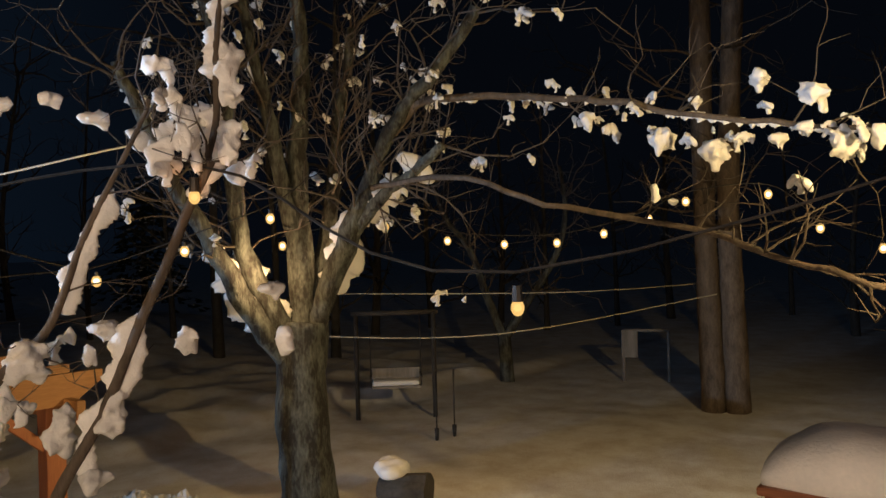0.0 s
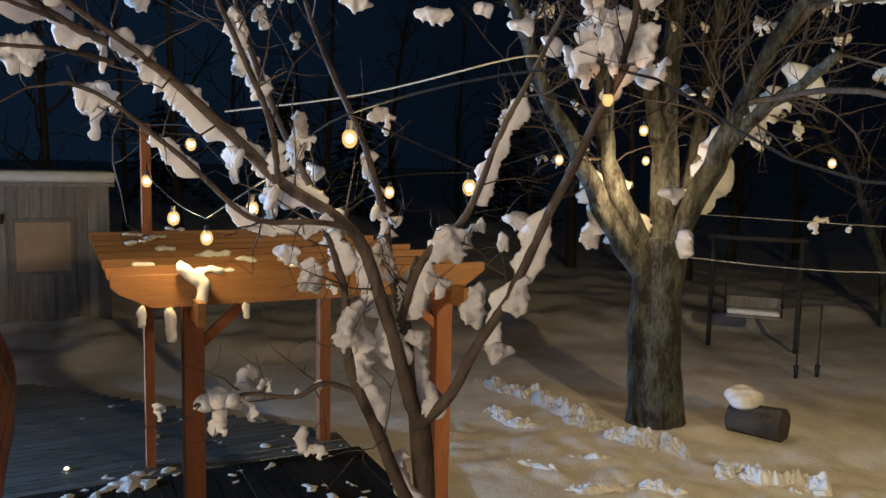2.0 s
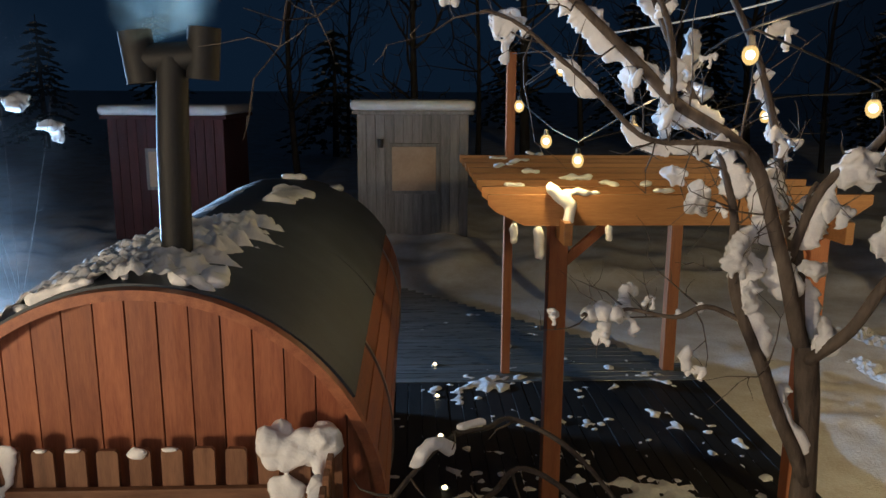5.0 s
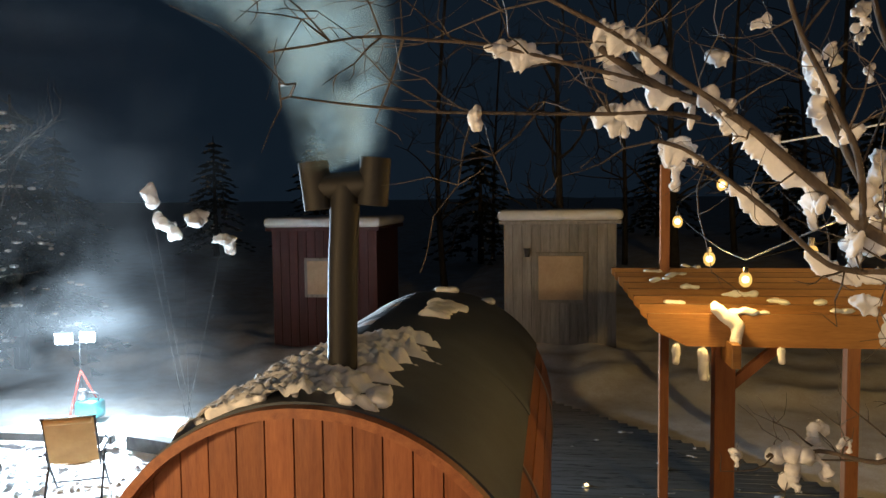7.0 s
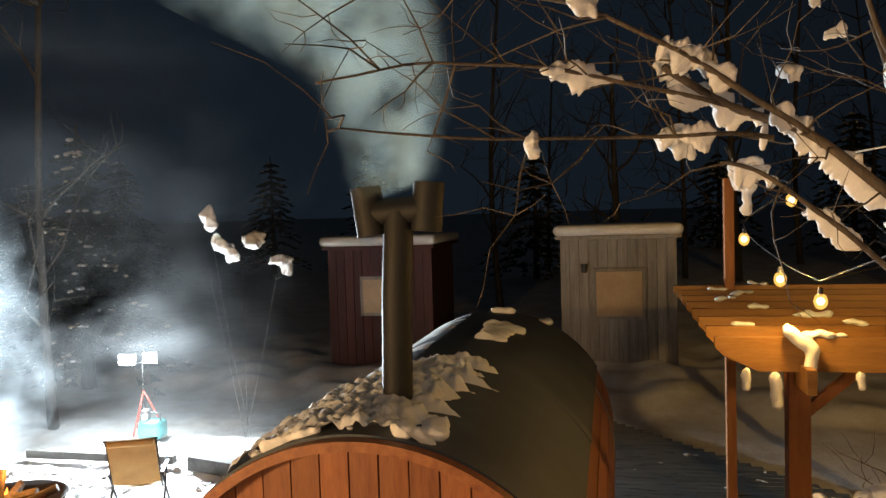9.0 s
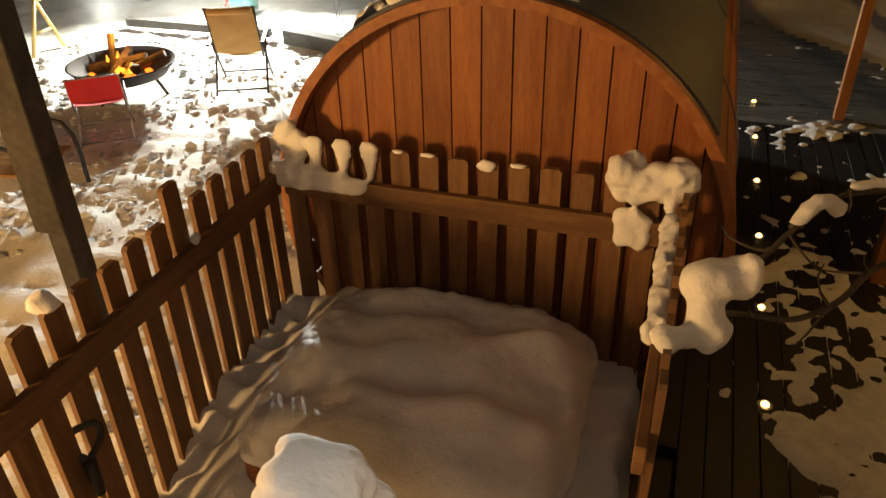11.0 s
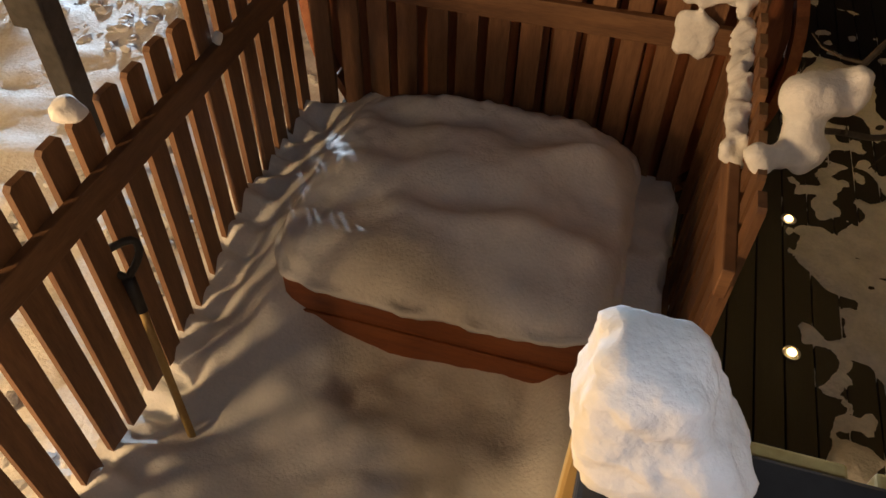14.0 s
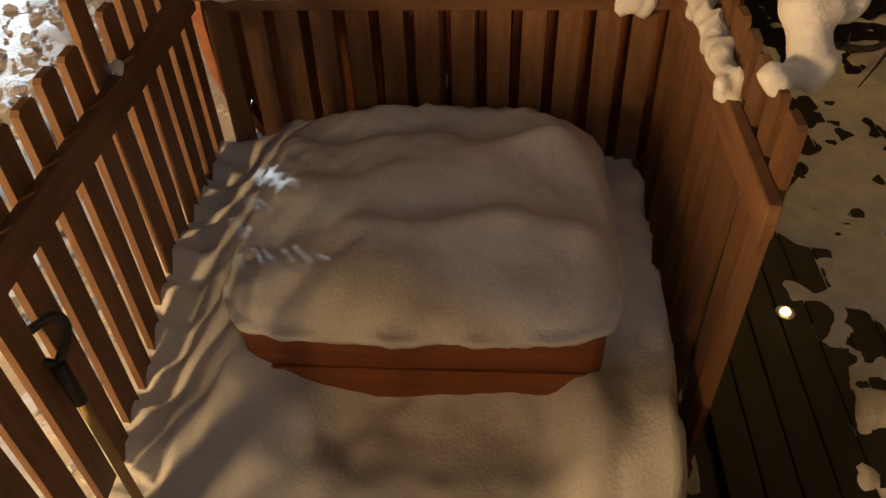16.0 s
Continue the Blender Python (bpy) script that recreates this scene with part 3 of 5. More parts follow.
def shed(x0, x1, y, h, win, skin, label):
    s = thing("garden_shed", ((x0 + x1) / 2, y, 0.1), label, "shed")
    o = Matrix.Translation((-(x0 + x1) / 2, -y, -0.1))

    def sp(name, bm, m, label="", parent=None):
        bmesh.ops.transform(bm, matrix=o, verts=bm.verts)
        return part(name, bm, m, parent or s, label)
    sp("body", boxed((x0 + 0.02, y + 0.03, -0.1), (x1 - 0.02, y + 2.4, h - 0.02)), skin)
    n = int((x1 - x0) / 0.19)
    w = (x1 - x0) / n
    for k in range(n):
        sp("wall_board", boxed((x0 + k * w + 0.004, y, -0.1 + 0.02 * R.random()), (x0 + (k + 1) * w - 0.004, y + 0.03 + 0.006 * R.random(), h), 0.004), skin)
    sp("roof", boxed((x0 - 0.09, y - 0.16, h), (x1 + 0.09, y + 2.6, h + 0.08), 0.01), skin)
    fx0, fx1, fz0, fz1 = win
    f = sp("window_frame", boxed((fx0 - 0.07, y - 0.035, fz0 - 0.07), (fx1 + 0.07, y - 0.002, fz1 + 0.07), 0.006), GREYWOOD, "plain wooden window frame")
    sp("window_board", boxed((fx0, y - 0.05, fz0), (fx1, y - 0.036, fz1), 0.004), SHUTTER, "tan blind in the shed window", f)
    bm = bmesh.new()
    sn = boxed((x0 - 0.13, y - 0.22, h + 0.08), (x1 + 0.13, y + 2.6, h + 0.30), 0.09)
    tagged(part("shed_snow", sn, SNOW, smooth=True), "even snow slab on the shed roof", "snow", kind="stuff")
    return s


s1 = shed(-1.60, 0.78, 16.6, 2.80, (-0.86, 0.08, 1.18, 2.12), GREYWOOD, "weathered grey board shed with tan blind, snowy roof")
s2 = shed(-6.85, -4.42, 16.7, 2.68, (-6.02, -5.52, 1.25, 2.00), DARKRED, "dark red board shed with tan window, snowy roof")
part("lantern", tubed([(-1.1 + 0.41, 16.55 - 16.6, 2.0), (-1.1 + 0.41, 16.55 - 16.6, 2.18)], [0.05, 0.07], 10), BLACK, s1, "small dark wall lantern")

# ---- balcony ----
part("balcony_floor", boxed((-1.3, -1.8, 1.56), (6.0, 0.72, 1.70)), GREYWOOD)
tagged(bpy.data.objects["balcony_floor"], "board floor of the balcony", "floor", kind="structure")
part("wall_house", boxed((-6.5, -2.3, -0.3), (7.5, -2.0, 6.0)), HOUSE)
tagged(bpy.data.objects["wall_house"], "boarded house wall behind the balcony", "wall", kind="structure")
rail = thing("balcony_railing", (-1.1, 0.70, 1.70), "pine balcony railing capped with snow", "railing")
ro = Matrix.Translation((1.1, -0.70, -1.70))


def rpart(name, bm, m, label=""):
    bmesh.ops.transform(bm, matrix=ro, verts=bm.verts)
    return part(name, bm, m, rail, label)


rpart("end_post", boxed((-1.20, 0.74, 1.70), (-1.08, 0.78, 2.46), 0.006), YELLOW)
rpart("handrail", boxed((-1.19, 0.60, 2.44), (2.6, 0.735, 2.49), 0.006), BLACK, "wet black handrail")
rpart("lower_rail", boxed((-1.19, 0.70, 1.82), (2.6, 0.735, 1.90), 0.006), FARBARK)
# the last two, out of view, are added to block the porch light
for k in range(27):
    x = -1.065 + 0.142 * k
    rpart("baluster", boxed((x, 0.74, 1.70), (x + 0.118, 0.762, 2.47), 0.004), YELLOW)
shelf = thing("rail_box", (2.9, 0.0, 1.7), "red-brown wooden box standing at the end of the railing", "box")
part("front", boxed((-0.20, -0.9, 0.0), (-0.17, 0.72, 0.82), 0.006), CEDAR_X, shelf)
part("back", boxed((0.17, -0.9, 0.0), (0.2, 0.72, 0.82), 0.006), CEDAR_X, shelf)
part("side", boxed((-0.20, 0.72, 0.0), (0.2, 0.75, 0.82), 0.006), CEDAR_X, shelf)
part("lid", boxed((-0.22, -0.92, 0.82), (0.22, 0.77, 0.85), 0.006), CEDAR_X, shelf)

# ---- trees ----


def limb(bm, pts, r0, r1, n=8, per=4, lump=0.2, seed=0.0, knots=0.0):
    line = smooth_line(pts, per)
    k = len(line)
    if knots:
        for i in range(1, k - 1):
            line[i] = line[i] + knots * Vector((noise.noise(line[i] * 3.1), noise.noise(line[i] * 3.1 + Vector((9, 0, 0))), noise.noise(line[i] * 3.1 + Vector((0, 9, 0)))))
    tube(bm, line, [r0 + (r1 - r0) * (i / (k - 1)) ** 0.8 for i in range(k)], n, True, lump, seed)
    return line


def twigs(bm, line, rng, count, length, r, depth=1, lift=0.35, start=0.15, spread=1.0, tips=None):
    """Side shoots along a line, which fork again."""
    for _ in range(count):
        i = int(len(line) * (start + (0.98 - start) * rng.random()))
        i = min(max(i, 1), len(line) - 1)
        d = (line[i] - line[i - 1]).normalized()
        side = Vector((rng.gauss(0, 1), rng.gauss(0, 1), rng.gauss(0, 1)))
        side = (side - d * side.dot(d)).normalized()
        w = (d * rng.uniform(0.2, 0.9) + side * spread + Vector((0, 0, lift * rng.uniform(-0.3, 1.0)))).normalized()
        ln = length * rng.uniform(0.45, 1.2)
        pts, p = [line[i]], line[i].copy()
        nseg = 4 if depth else 3
        for s in range(nseg):
            w = (w + 0.25 * Vector((rng.gauss(0, 1), rng.gauss(0, 1), rng.gauss(0, 1))) + Vector((0, 0, 0.06))).normalized()
            p = p + w * ln / nseg
            pts.append(p)
        tube(bm, pts, [r * (1 - 0.75 * k / nseg) for k in range(nseg + 1)], 5 if r > 0.008 else 4, False)
        if tips is not None:
            tips.append(pts)
        if depth:
            twigs(bm, pts, rng, 3, ln * 0.55, r * 0.5, depth - 1, lift, 0.25, spread, tips)


LEE = Vector((0.42, 0.90, 0.0))


def snow_on(bm, line, rng, a, b, r, gap=0.0, seed=0.0, shift=0.0, front=0.45):
    """Wet snow plastered on a limb's lee side: flat ragged lobes to both sides, broken by gaps."""
    n = len(line)
    total = sum((q - p).length for p, q in zip(line, line[1:])) * (b - a)
    step = max(0.006, r * 0.13)
    count = max(6, int(total / step))
    m, run = 14, []

    def lobe(s, k):
        v = 0.95 + 1.5 * noise.noise(Vector((s * 0.50 / r, seed + k, 1.0))) + 0.75 * noise.noise(Vector((s * 1.1 / r, seed + k, 4.0)))
        return min(1.65, max(0.12, v)) + 0.34 * noise.noise(Vector((s * 2.7 / r, seed + k, 9.0))) + 0.22 * noise.noise(Vector((s * 7.0 / r, seed + k, 3.0)))

    def close(run):
        if len(run) < 4:
            return
        rings = []
        for k, (p, w, d, s) in enumerate(run):
            end = min(1.0, (min(k, len(run) - 1 - k) + 0.15) * step / (r * 0.5)) ** 0.5
            side = d.cross(LEE)
            side = side.normalized() if side.length > 0.15 else Vector((0, 0, 1))
            dep = side.cross(d).normalized()
            if dep.dot(LEE) < 0:
                dep = -dep
            left, right = max(0.1, lobe(s, 0.0)), max(0.1, lobe(s, 31.0))
            ring = []
            for q in range(m):
                an = 2 * math.pi * q / m
                cs, sn = math.cos(an), math.sin(an)
                wide = w * end * (left if cs < 0 else right)
                o = side * (abs(cs) ** 0.8 * (1 if cs > 0 else -1)) * wide
                thick = 0.55 * w * end * sn * (1 + 0.5 * noise.noise(Vector((s * 1.2 / r, cs * 2 + seed, sn * 2))))
                ring.append(bm.verts.new(p + o + dep * (thick + front * w) + side * (shift * w) + Vector((0, 0, -0.10 * abs(cs) * wide))))
            rings.append(ring)
        for r0, r1 in zip(rings, rings[1:]):
            for q in range(m):
                bm.faces.new((r0[q], r0[(q + 1) % m], r1[(q + 1) % m], r1[q]))
        bm.faces.new(rings[0][::-1])
        bm.faces.new(rings[-1])

    for k in range(count + 1):
        t = a + (b - a) * k / count
        f = t * (n - 1)
        i = min(int(f), n - 2)
        p = line[i].lerp(line[i + 1], f - i)
        s = total * k / count
        g = noise.noise(Vector((s * 0.30 / r, seed, 2.0))) + 0.35 * noise.noise(Vector((s * 0.9 / r, seed, 7.0)))
        w = r * (0.55 + 0.50 * min(0.8, max(0.0, g - gap)))
        if g < gap:
            close(run)
            run = []
        else:
            run.append((p, w, (line[i + 1] - line[i]).normalized(), s))
    close(run)


def tuft(bm, q, s, rng):
    """A small irregular clump with a hanging finger."""
    d = Vector((rng.gauss(0, 1), rng.gauss(0, 1), rng.gauss(0, 0.4))).normalized()
    pts = [q + d * s * u + Vector((0, 0, -0.35 * s * abs(u))) for u in (-1.9, -1.0, 0, 1.0, 1.9)]
    sd = rng.random() * 90
    snow_on(bm, smooth_line(pts, 3), rng, 0.0, 1.0, s * 0.8, -1.4, sd)
    o = q + d * s * rng.uniform(-1.2, 1.2)
    snow_on(bm, smooth_line([o, o + Vector((0.1 * s, 0, -s)), o + Vector((0.3 * s, 0.1 * s, -s * rng.uniform(1.6, 2.8)))], 3), rng, 0.0, 1.0, s * 0.5, -1.4, sd + 9)


# the near fruit tree beside the deck
fr_tree = thing("fruit_tree", (1.23, 2.89, 0), "bare young fruit tree with snow-laden limbs", "tree")
rng = random.Random(11)
BOUGHS = {
    "A": ([(1.17, 2.92, 2.26), (1.03, 2.93, 2.68), (0.88, 2.94, 3.04), (0.59, 2.98, 3.26), (0.32, 2.99, 3.53), (0.12, 2.97, 3.68), (-0.14, 2.93, 3.78), (-0.35, 2.80, 3.90)], 0.034, 0.012),
    "B": ([(1.15, 2.86, 2.26), (1.22, 2.69, 2.44), (1.26, 2.57, 2.68), (1.32, 2.44, 2.91), (1.38, 2.3, 3.19), (1.42, 2.16, 3.44), (1.45, 2.03, 3.66), (1.45, 2.04, 3.68), (1.45, 1.99, 3.81), (1.44, 1.96, 3.96), (1.43, 1.93, 4.11), (1.43, 1.91, 4.28)], 0.026, 0.007),
    "C": ([(1.1, 3.0, 2.62), (1.19, 2.95, 2.94), (1.33, 2.82, 3.14), (1.4, 2.7, 3.45), (1.47, 2.59, 3.71), (1.53, 2.48, 3.94)], 0.022, 0.008),
    "D": ([(1.16, 3.02, 2.6), (1.17, 3.25, 2.85), (1.17, 3.33, 3.08), (1.11, 3.44, 3.41), (0.94, 3.58, 3.9), (0.85, 3.68, 4.27)], 0.026, 0.012),
    "E": ([(1.03, 2.95, 2.68), (0.92, 3.35, 3.1), (0.79, 3.46, 3.35), (0.61, 3.57, 3.85), (0.53, 3.66, 4.18)], 0.022, 0.010),
    "F": ([(1.2, 2.88, 1.72), (0.99, 2.89, 2.21), (0.87, 2.94, 2.55), (0.83, 2.96, 2.85), (0.77, 2.97, 3.06)], 0.032, 0.012),
    "G": ([(1.17, 2.92, 2.2), (1.16, 3.0, 2.56), (1.15, 3.02, 2.73), (1.2, 3.02, 2.95)], 0.022, 0.010),
    "H": ([(0.92, 2.92, 2.4), (0.78, 2.97, 2.45), (0.65, 2.96, 2.4), (0.46, 2.96, 2.44), (0.33, 2.94, 2.41), (0.25, 2.9, 2.44)], 0.013, 0.006),
    "I": ([(0.84, 2.88, 3.07), (0.69, 2.87, 3.11), (0.46, 2.92, 3.14), (0.19, 2.95, 3.38), (0.0, 2.95, 3.53), (-0.16, 2.93, 3.58)], 0.014, 0.007),
    "J": ([(0.12, 2.95, 3.68), (-0.2, 2.75, 3.86), (-0.42, 2.63, 3.97), (-0.74, 2.58, 4.10), (-1.22, 2.44, 4.16)], 0.012, 0.004),
    "K": ([(0.0, 2.9, 3.66), (-0.2, 2.71, 3.66), (-0.56, 2.64, 3.66), (-1.06, 2.48, 3.68), (-1.33, 2.29, 3.69)], 0.010, 0.003),
    "M": ([(-0.14, 2.93, 3.78), (-0.7, 2.63, 3.89), (-1.05, 2.48, 3.89), (-1.36, 2.28, 3.83)], 0.009, 0.003),
    "N": ([(0.59, 2.98, 3.26), (0.5, 2.8, 3.52), (0.41, 2.79, 3.7), (0.31, 2.82, 3.92), (0.23, 2.84, 4.25)], 0.014, 0.008),
}
bm = bmesh.new()
limb(bm, [(1.26, 2.87, -0.05), (1.23, 2.89, 0.76), (1.21, 2.9, 1.5), (1.2, 2.9, 1.9), (1.17, 2.92, 2.3)], 0.062, 0.042, 12, 5, 0.25, 1.0)
part("trunk", bm, BARK, fr_tree, smooth=True).matrix_parent_inverse = Matrix.Translation((-1.23, -2.89, 0))
lines = {}
for k, (pts, r0, r1) in BOUGHS.items():
    bm = bmesh.new()
    lines[k] = limb(bm, pts, r0, r1, 9, 5, 0.25, len(lines) * 3.1, 0.02)
    part("limb", bm, BARK, fr_tree, smooth=True).matrix_parent_inverse = Matrix.Translation((-1.23, -2.89, 0))
bm = bmesh.new()
tips = []
for k, n, ln in (("A", 14, 0.5), ("B", 14, 0.4), ("C", 9, 0.4), ("D", 9, 0.5), ("E", 9, 0.5), ("F", 14, 0.35), ("G", 8, 0.3), ("H", 8, 0.32), ("I", 10, 0.4), ("J", 11, 0.55), ("K", 9, 0.5), ("M", 9, 0.5), ("N", 12, 0.5)):
    twigs(bm, lines[k], rng, n, ln, 0.0044, 1, 0.4, 0.2, 1.0, tips)
part("crown", bm, TWIG, fr_tree).matrix_parent_inverse = Matrix.Translation((-1.23, -2.89, 0))
bm = bmesh.new()
for k, a, b, r, gap in (("A", 0.08, 0.99, 0.058, -0.45), ("B", 0.02, 0.99, 0.056, -0.12), ("C", 0.05, 0.9, 0.062, -0.20), ("D", 0.1, 0.7, 0.044, 0.00), ("E", 0.2, 0.8, 0.048, -0.15), ("F", 0.0, 1.0, 0.070, -0.14), ("G", 0.1, 0.9, 0.064, -0.20),
                        ("I", 0.1, 0.95, 0.050, -0.15), ("J", 0.0, 0.45, 0.048, -0.20), ("N", 0.0, 0.7, 0.044, -0.05), ("K", 0.0, 0.4, 0.044, -0.20), ("M", 0.0, 0.4, 0.044, -0.15), ("H", 0.1, 0.8, 0.036, 0.00)):
    snow_on(bm, lines[k], rng, a, b, r, gap, ord(k) * 3.7, {"A": 0.45, "C": -0.5, "E": 0.5, "I": 0.4, "F": -0.6}.get(k, 0.0))
for p in tips:
    if rng.random() < (0.015 if p[0].x < 0.1 else 0.12):
        tuft(bm, p[len(p) // 2], rng.uniform(0.016, 0.042), rng)
# the hanging clump at the low branch
for dx, dz, s in ((0, 0, 0.042), (-0.05, -0.012, 0.034), (0.05, -0.015, 0.034), (0.01, -0.07, 0.028), (0.012, -0.10, 0.024)):
    blob(bm, (0.34 + dx, 2.94, 2.45 + dz), (s, s, s), dx * 90 + 4, 2, 0.4)
tagged(part("tree_snow", bm, SNOW, smooth=True), "lumps of wet snow clinging to the fruit tree", "snow", kind="stuff")



def clumps(places, label, voxel, r):
    """Wet snow packed on twigs: a rounded cap with a drooping, ragged lower edge."""
    bm = bmesh.new()
    for x, y, z, w, h in places:
        w, h = 0.74 * w, 0.74 * h
        c, n = Vector((x, y, z)), max(4, int(4 * max(w, h) / min(w, h)))
        for k in range(n):
            u = 2 * (k + 0.5) / n - 1
            o = Vector((0.72 * u * w, 0.5 * u * w * r.uniform(-1, 1), 0.1 * h)) if w > h else Vector((r.uniform(-0.35, 0.35) * w, 0, 0.75 * u * h))
            q = min(w, h) * r.uniform(0.5, 0.95)
            blob(bm, c + o, (q * 1.15, q * 0.7, q * 0.85), r.random() * 99, 3, 0.9, r.uniform(0, 3))
        for k in range(2):
            q = min(w, h) * r.uniform(0.3, 0.45)
            o = Vector((r.uniform(-0.8, 0.8) * w, 0, 0))
            for j in range(3):
                blob(bm, c + o + Vector((0.2 * q * j, 0, -h * (0.45 + 0.28 * j))), (q, q * 0.8, q * 1.2), r.random() * 99, 1, 0.5)
    return tagged(melt(part("snow_clumps", bm, SNOW), voxel, 1), label, "snow", kind="stuff")


crng = random.Random(3)
# high in the crown, low round the stems, and out on the boughs over the sauna
clumps([(1.32, 2.07, 3.95, 0.067, 0.054), (1.34, 2.05, 3.86, 0.036, 0.036), (1.48, 1.96, 3.93, 0.054, 0.117), (1.47, 1.95, 3.73, 0.054, 0.085), (1.39, 2.01, 3.71, 0.031, 0.099), (0.77, 2.64, 3.89, 0.076, 0.038), (1.04, 2.57, 3.87, 0.089, 0.045), (1.18, 2.47, 3.89, 0.054, 0.035), (1.24, 2.30, 3.81, 0.067, 0.038), (0.48, 3.21, 3.87, 0.058, 0.085), (0.49, 3.20, 3.72, 0.048, 0.053), (1.61, 1.88, 3.11, 0.041, 0.055), (1.71, 2.06, 3.26, 0.069, 0.040)], "plump clumps of snow in the fruit tree's crown", 0.009, crng)
clumps([(0.89, 2.95, 2.68, 0.060, 0.141), (0.92, 2.93, 2.50, 0.065, 0.076), (1.13, 2.85, 2.63, 0.055, 0.050), (0.98, 2.93, 2.34, 0.050, 0.077), (1.19, 2.80, 2.39, 0.077, 0.088), (1.24, 2.60, 2.81, 0.094, 0.094), (1.30, 2.40, 3.15, 0.069, 0.045), (1.26, 2.43, 3.07, 0.040, 0.040), (1.43, 2.13, 3.11, 0.048, 0.048), (1.34, 2.43, 2.88, 0.051, 0.113), (1.22, 2.80, 3.03, 0.076, 0.076), (0.77, 3.35, 3.46, 0.059, 0.153), (0.74, 3.09, 2.88, 0.066, 0.088), (0.66, 3.16, 2.97, 0.066, 0.055), (1.33, 2.54, 2.63, 0.064, 0.053), (0.59, 2.67, 2.35, 0.033, 0.073), (0.82, 2.85, 2.70, 0.061, 0.121), (1.08, 2.92, 2.05, 0.048, 0.135)], "wet snow plastered on the fruit tree's stems", 0.009, crng)
clumps([(-0.60, 2.54, 4.07, 0.054, 0.058), (-0.69, 2.53, 3.86, 0.054, 0.034), (-0.75, 2.47, 3.64, 0.040, 0.053), (-0.36, 2.73, 4.20, 0.076, 0.057), (-0.31, 2.74, 4.14, 0.029, 0.038), (-0.31, 2.95, 3.67, 0.087, 0.072), (-0.34, 2.84, 3.93, 0.050, 0.059), (-0.24, 2.91, 3.93, 0.086, 0.061), (0.11, 3.12, 3.91, 0.064, 0.043), (-0.05, 3.10, 3.56, 0.085, 0.074), (-0.05, 3.10, 3.45, 0.032, 0.064), (0.19, 3.03, 4.31, 0.046, 0.072), (0.16, 3.02, 4.14, 0.031, 0.051), (0.49, 3.28, 3.90, 0.050, 0.077)], "clumps of snow on the boughs over the sauna", 0.009, crng)

# the large tree in the yard
big = thing("large_tree", (7.1, 7.92, -0.1), "large old tree, lichened trunk, bare spreading limbs", "tree")
bat = Matrix.Translation((-7.1, -7.92, 0.1))
rng = random.Random(5)
bm = bmesh.new()
limb(bm, [(7.12, 7.9, -0.25), (7.1, 7.92, 0.2), (7.07, 7.95, 0.97), (7.07, 7.95, 1.75), (7.11, 7.91, 2.45)], 0.40, 0.33, 22, 6, 0.22, 4.0)
part("trunk", bm, LICHEN, big, "trunk mottled with pale lichen", True).matrix_parent_inverse = bat
BIG = [
    ([(7.0, 7.95, 1.85), (6.35, 8.14, 2.69), (5.91, 8.21, 3.44), (5.41, 8.29, 4.22), (5.04, 8.27, 4.97), (4.68, 8.23, 5.6)], 0.17, 0.06),
    ([(7.0, 7.93, 2.1), (6.56, 8.1, 2.84), (6.33, 8.14, 3.52), (6.15, 8.13, 4.48), (6.02, 8.07, 5.61), (5.76, 8.12, 6.57)], 0.17, 0.07),
    ([(7.12, 7.9, 2.3), (7.13, 7.97, 3.38), (7.16, 8.0, 4.54), (7.24, 8.0, 5.68), (7.26, 8.05, 7.2)], 0.22, 0.09),
    ([(7.2, 7.86, 2.2), (7.32, 7.46, 3.24), (7.51, 7.0, 4.26), (7.62, 6.6, 5.08), (7.86, 6.01, 5.81), (7.97, 5.54, 6.42)], 0.16, 0.07),
    ([(7.25, 7.87, 2.3), (7.44, 7.38, 3.39), (7.53, 6.92, 4.01), (7.64, 6.41, 4.34), (7.7, 5.91, 4.68)], 0.13, 0.06),
    ([(7.09, 7.93, 3.3), (6.75, 8.01, 4.81), (6.48, 8.02, 5.95), (6.21, 8.02, 6.98)], 0.13, 0.06),
    ([(7.25, 7.85, 2.6), (7.71, 7.89, 4.18), (7.93, 7.95, 5.37), (8.21, 7.95, 6.66)], 0.14, 0.06),
    ([(7.55, 6.88, 4.5), (7.77, 6.35, 5.25), (8.15, 5.2, 5.25), (8.36, 4.07, 5.07), (8.37, 3.13, 4.81), (8.34, 1.95, 4.54), (8.12, 1.12, 4.37)], 0.06, 0.025),
    ([(7.5, 7.0, 4.2), (6.9, 5.2, 4.19), (7.0, 4.08, 3.83), (7.17, 2.82, 3.57), (6.98, 2.13, 3.36), (6.71, 1.6, 3.19), (6.44, 0.89, 3.01)], 0.035, 0.025),
]
blines = []
for i, (pts, r0, r1) in enumerate(BIG):
    bm = bmesh.new()
    blines.append(limb(bm, pts, r0, r1, 12, 5, 0.25, i * 2.7, 0.06))
    part("limb", bm, LICHEN if i < 7 else BARK, big, smooth=True).matrix_parent_inverse = bat
bm = bmesh.new()
tips = []
for i, ln in enumerate(blines):
    twigs(bm, ln, rng, 17 if i < 7 else 14, 1.5 if i < 7 else 0.9, 0.020 if i < 7 else 0.014, 2 if i < 7 else 1, 0.5, 0.3, 0.8, tips)
part("crown", bm, TWIG, big).matrix_parent_inverse = bat
bm = bmesh.new()
for i, ln in enumerate(blines[:7]):
    snow_on(bm, ln, rng, 0.25, 1.0, 0.10, 0.0, i * 5.1)
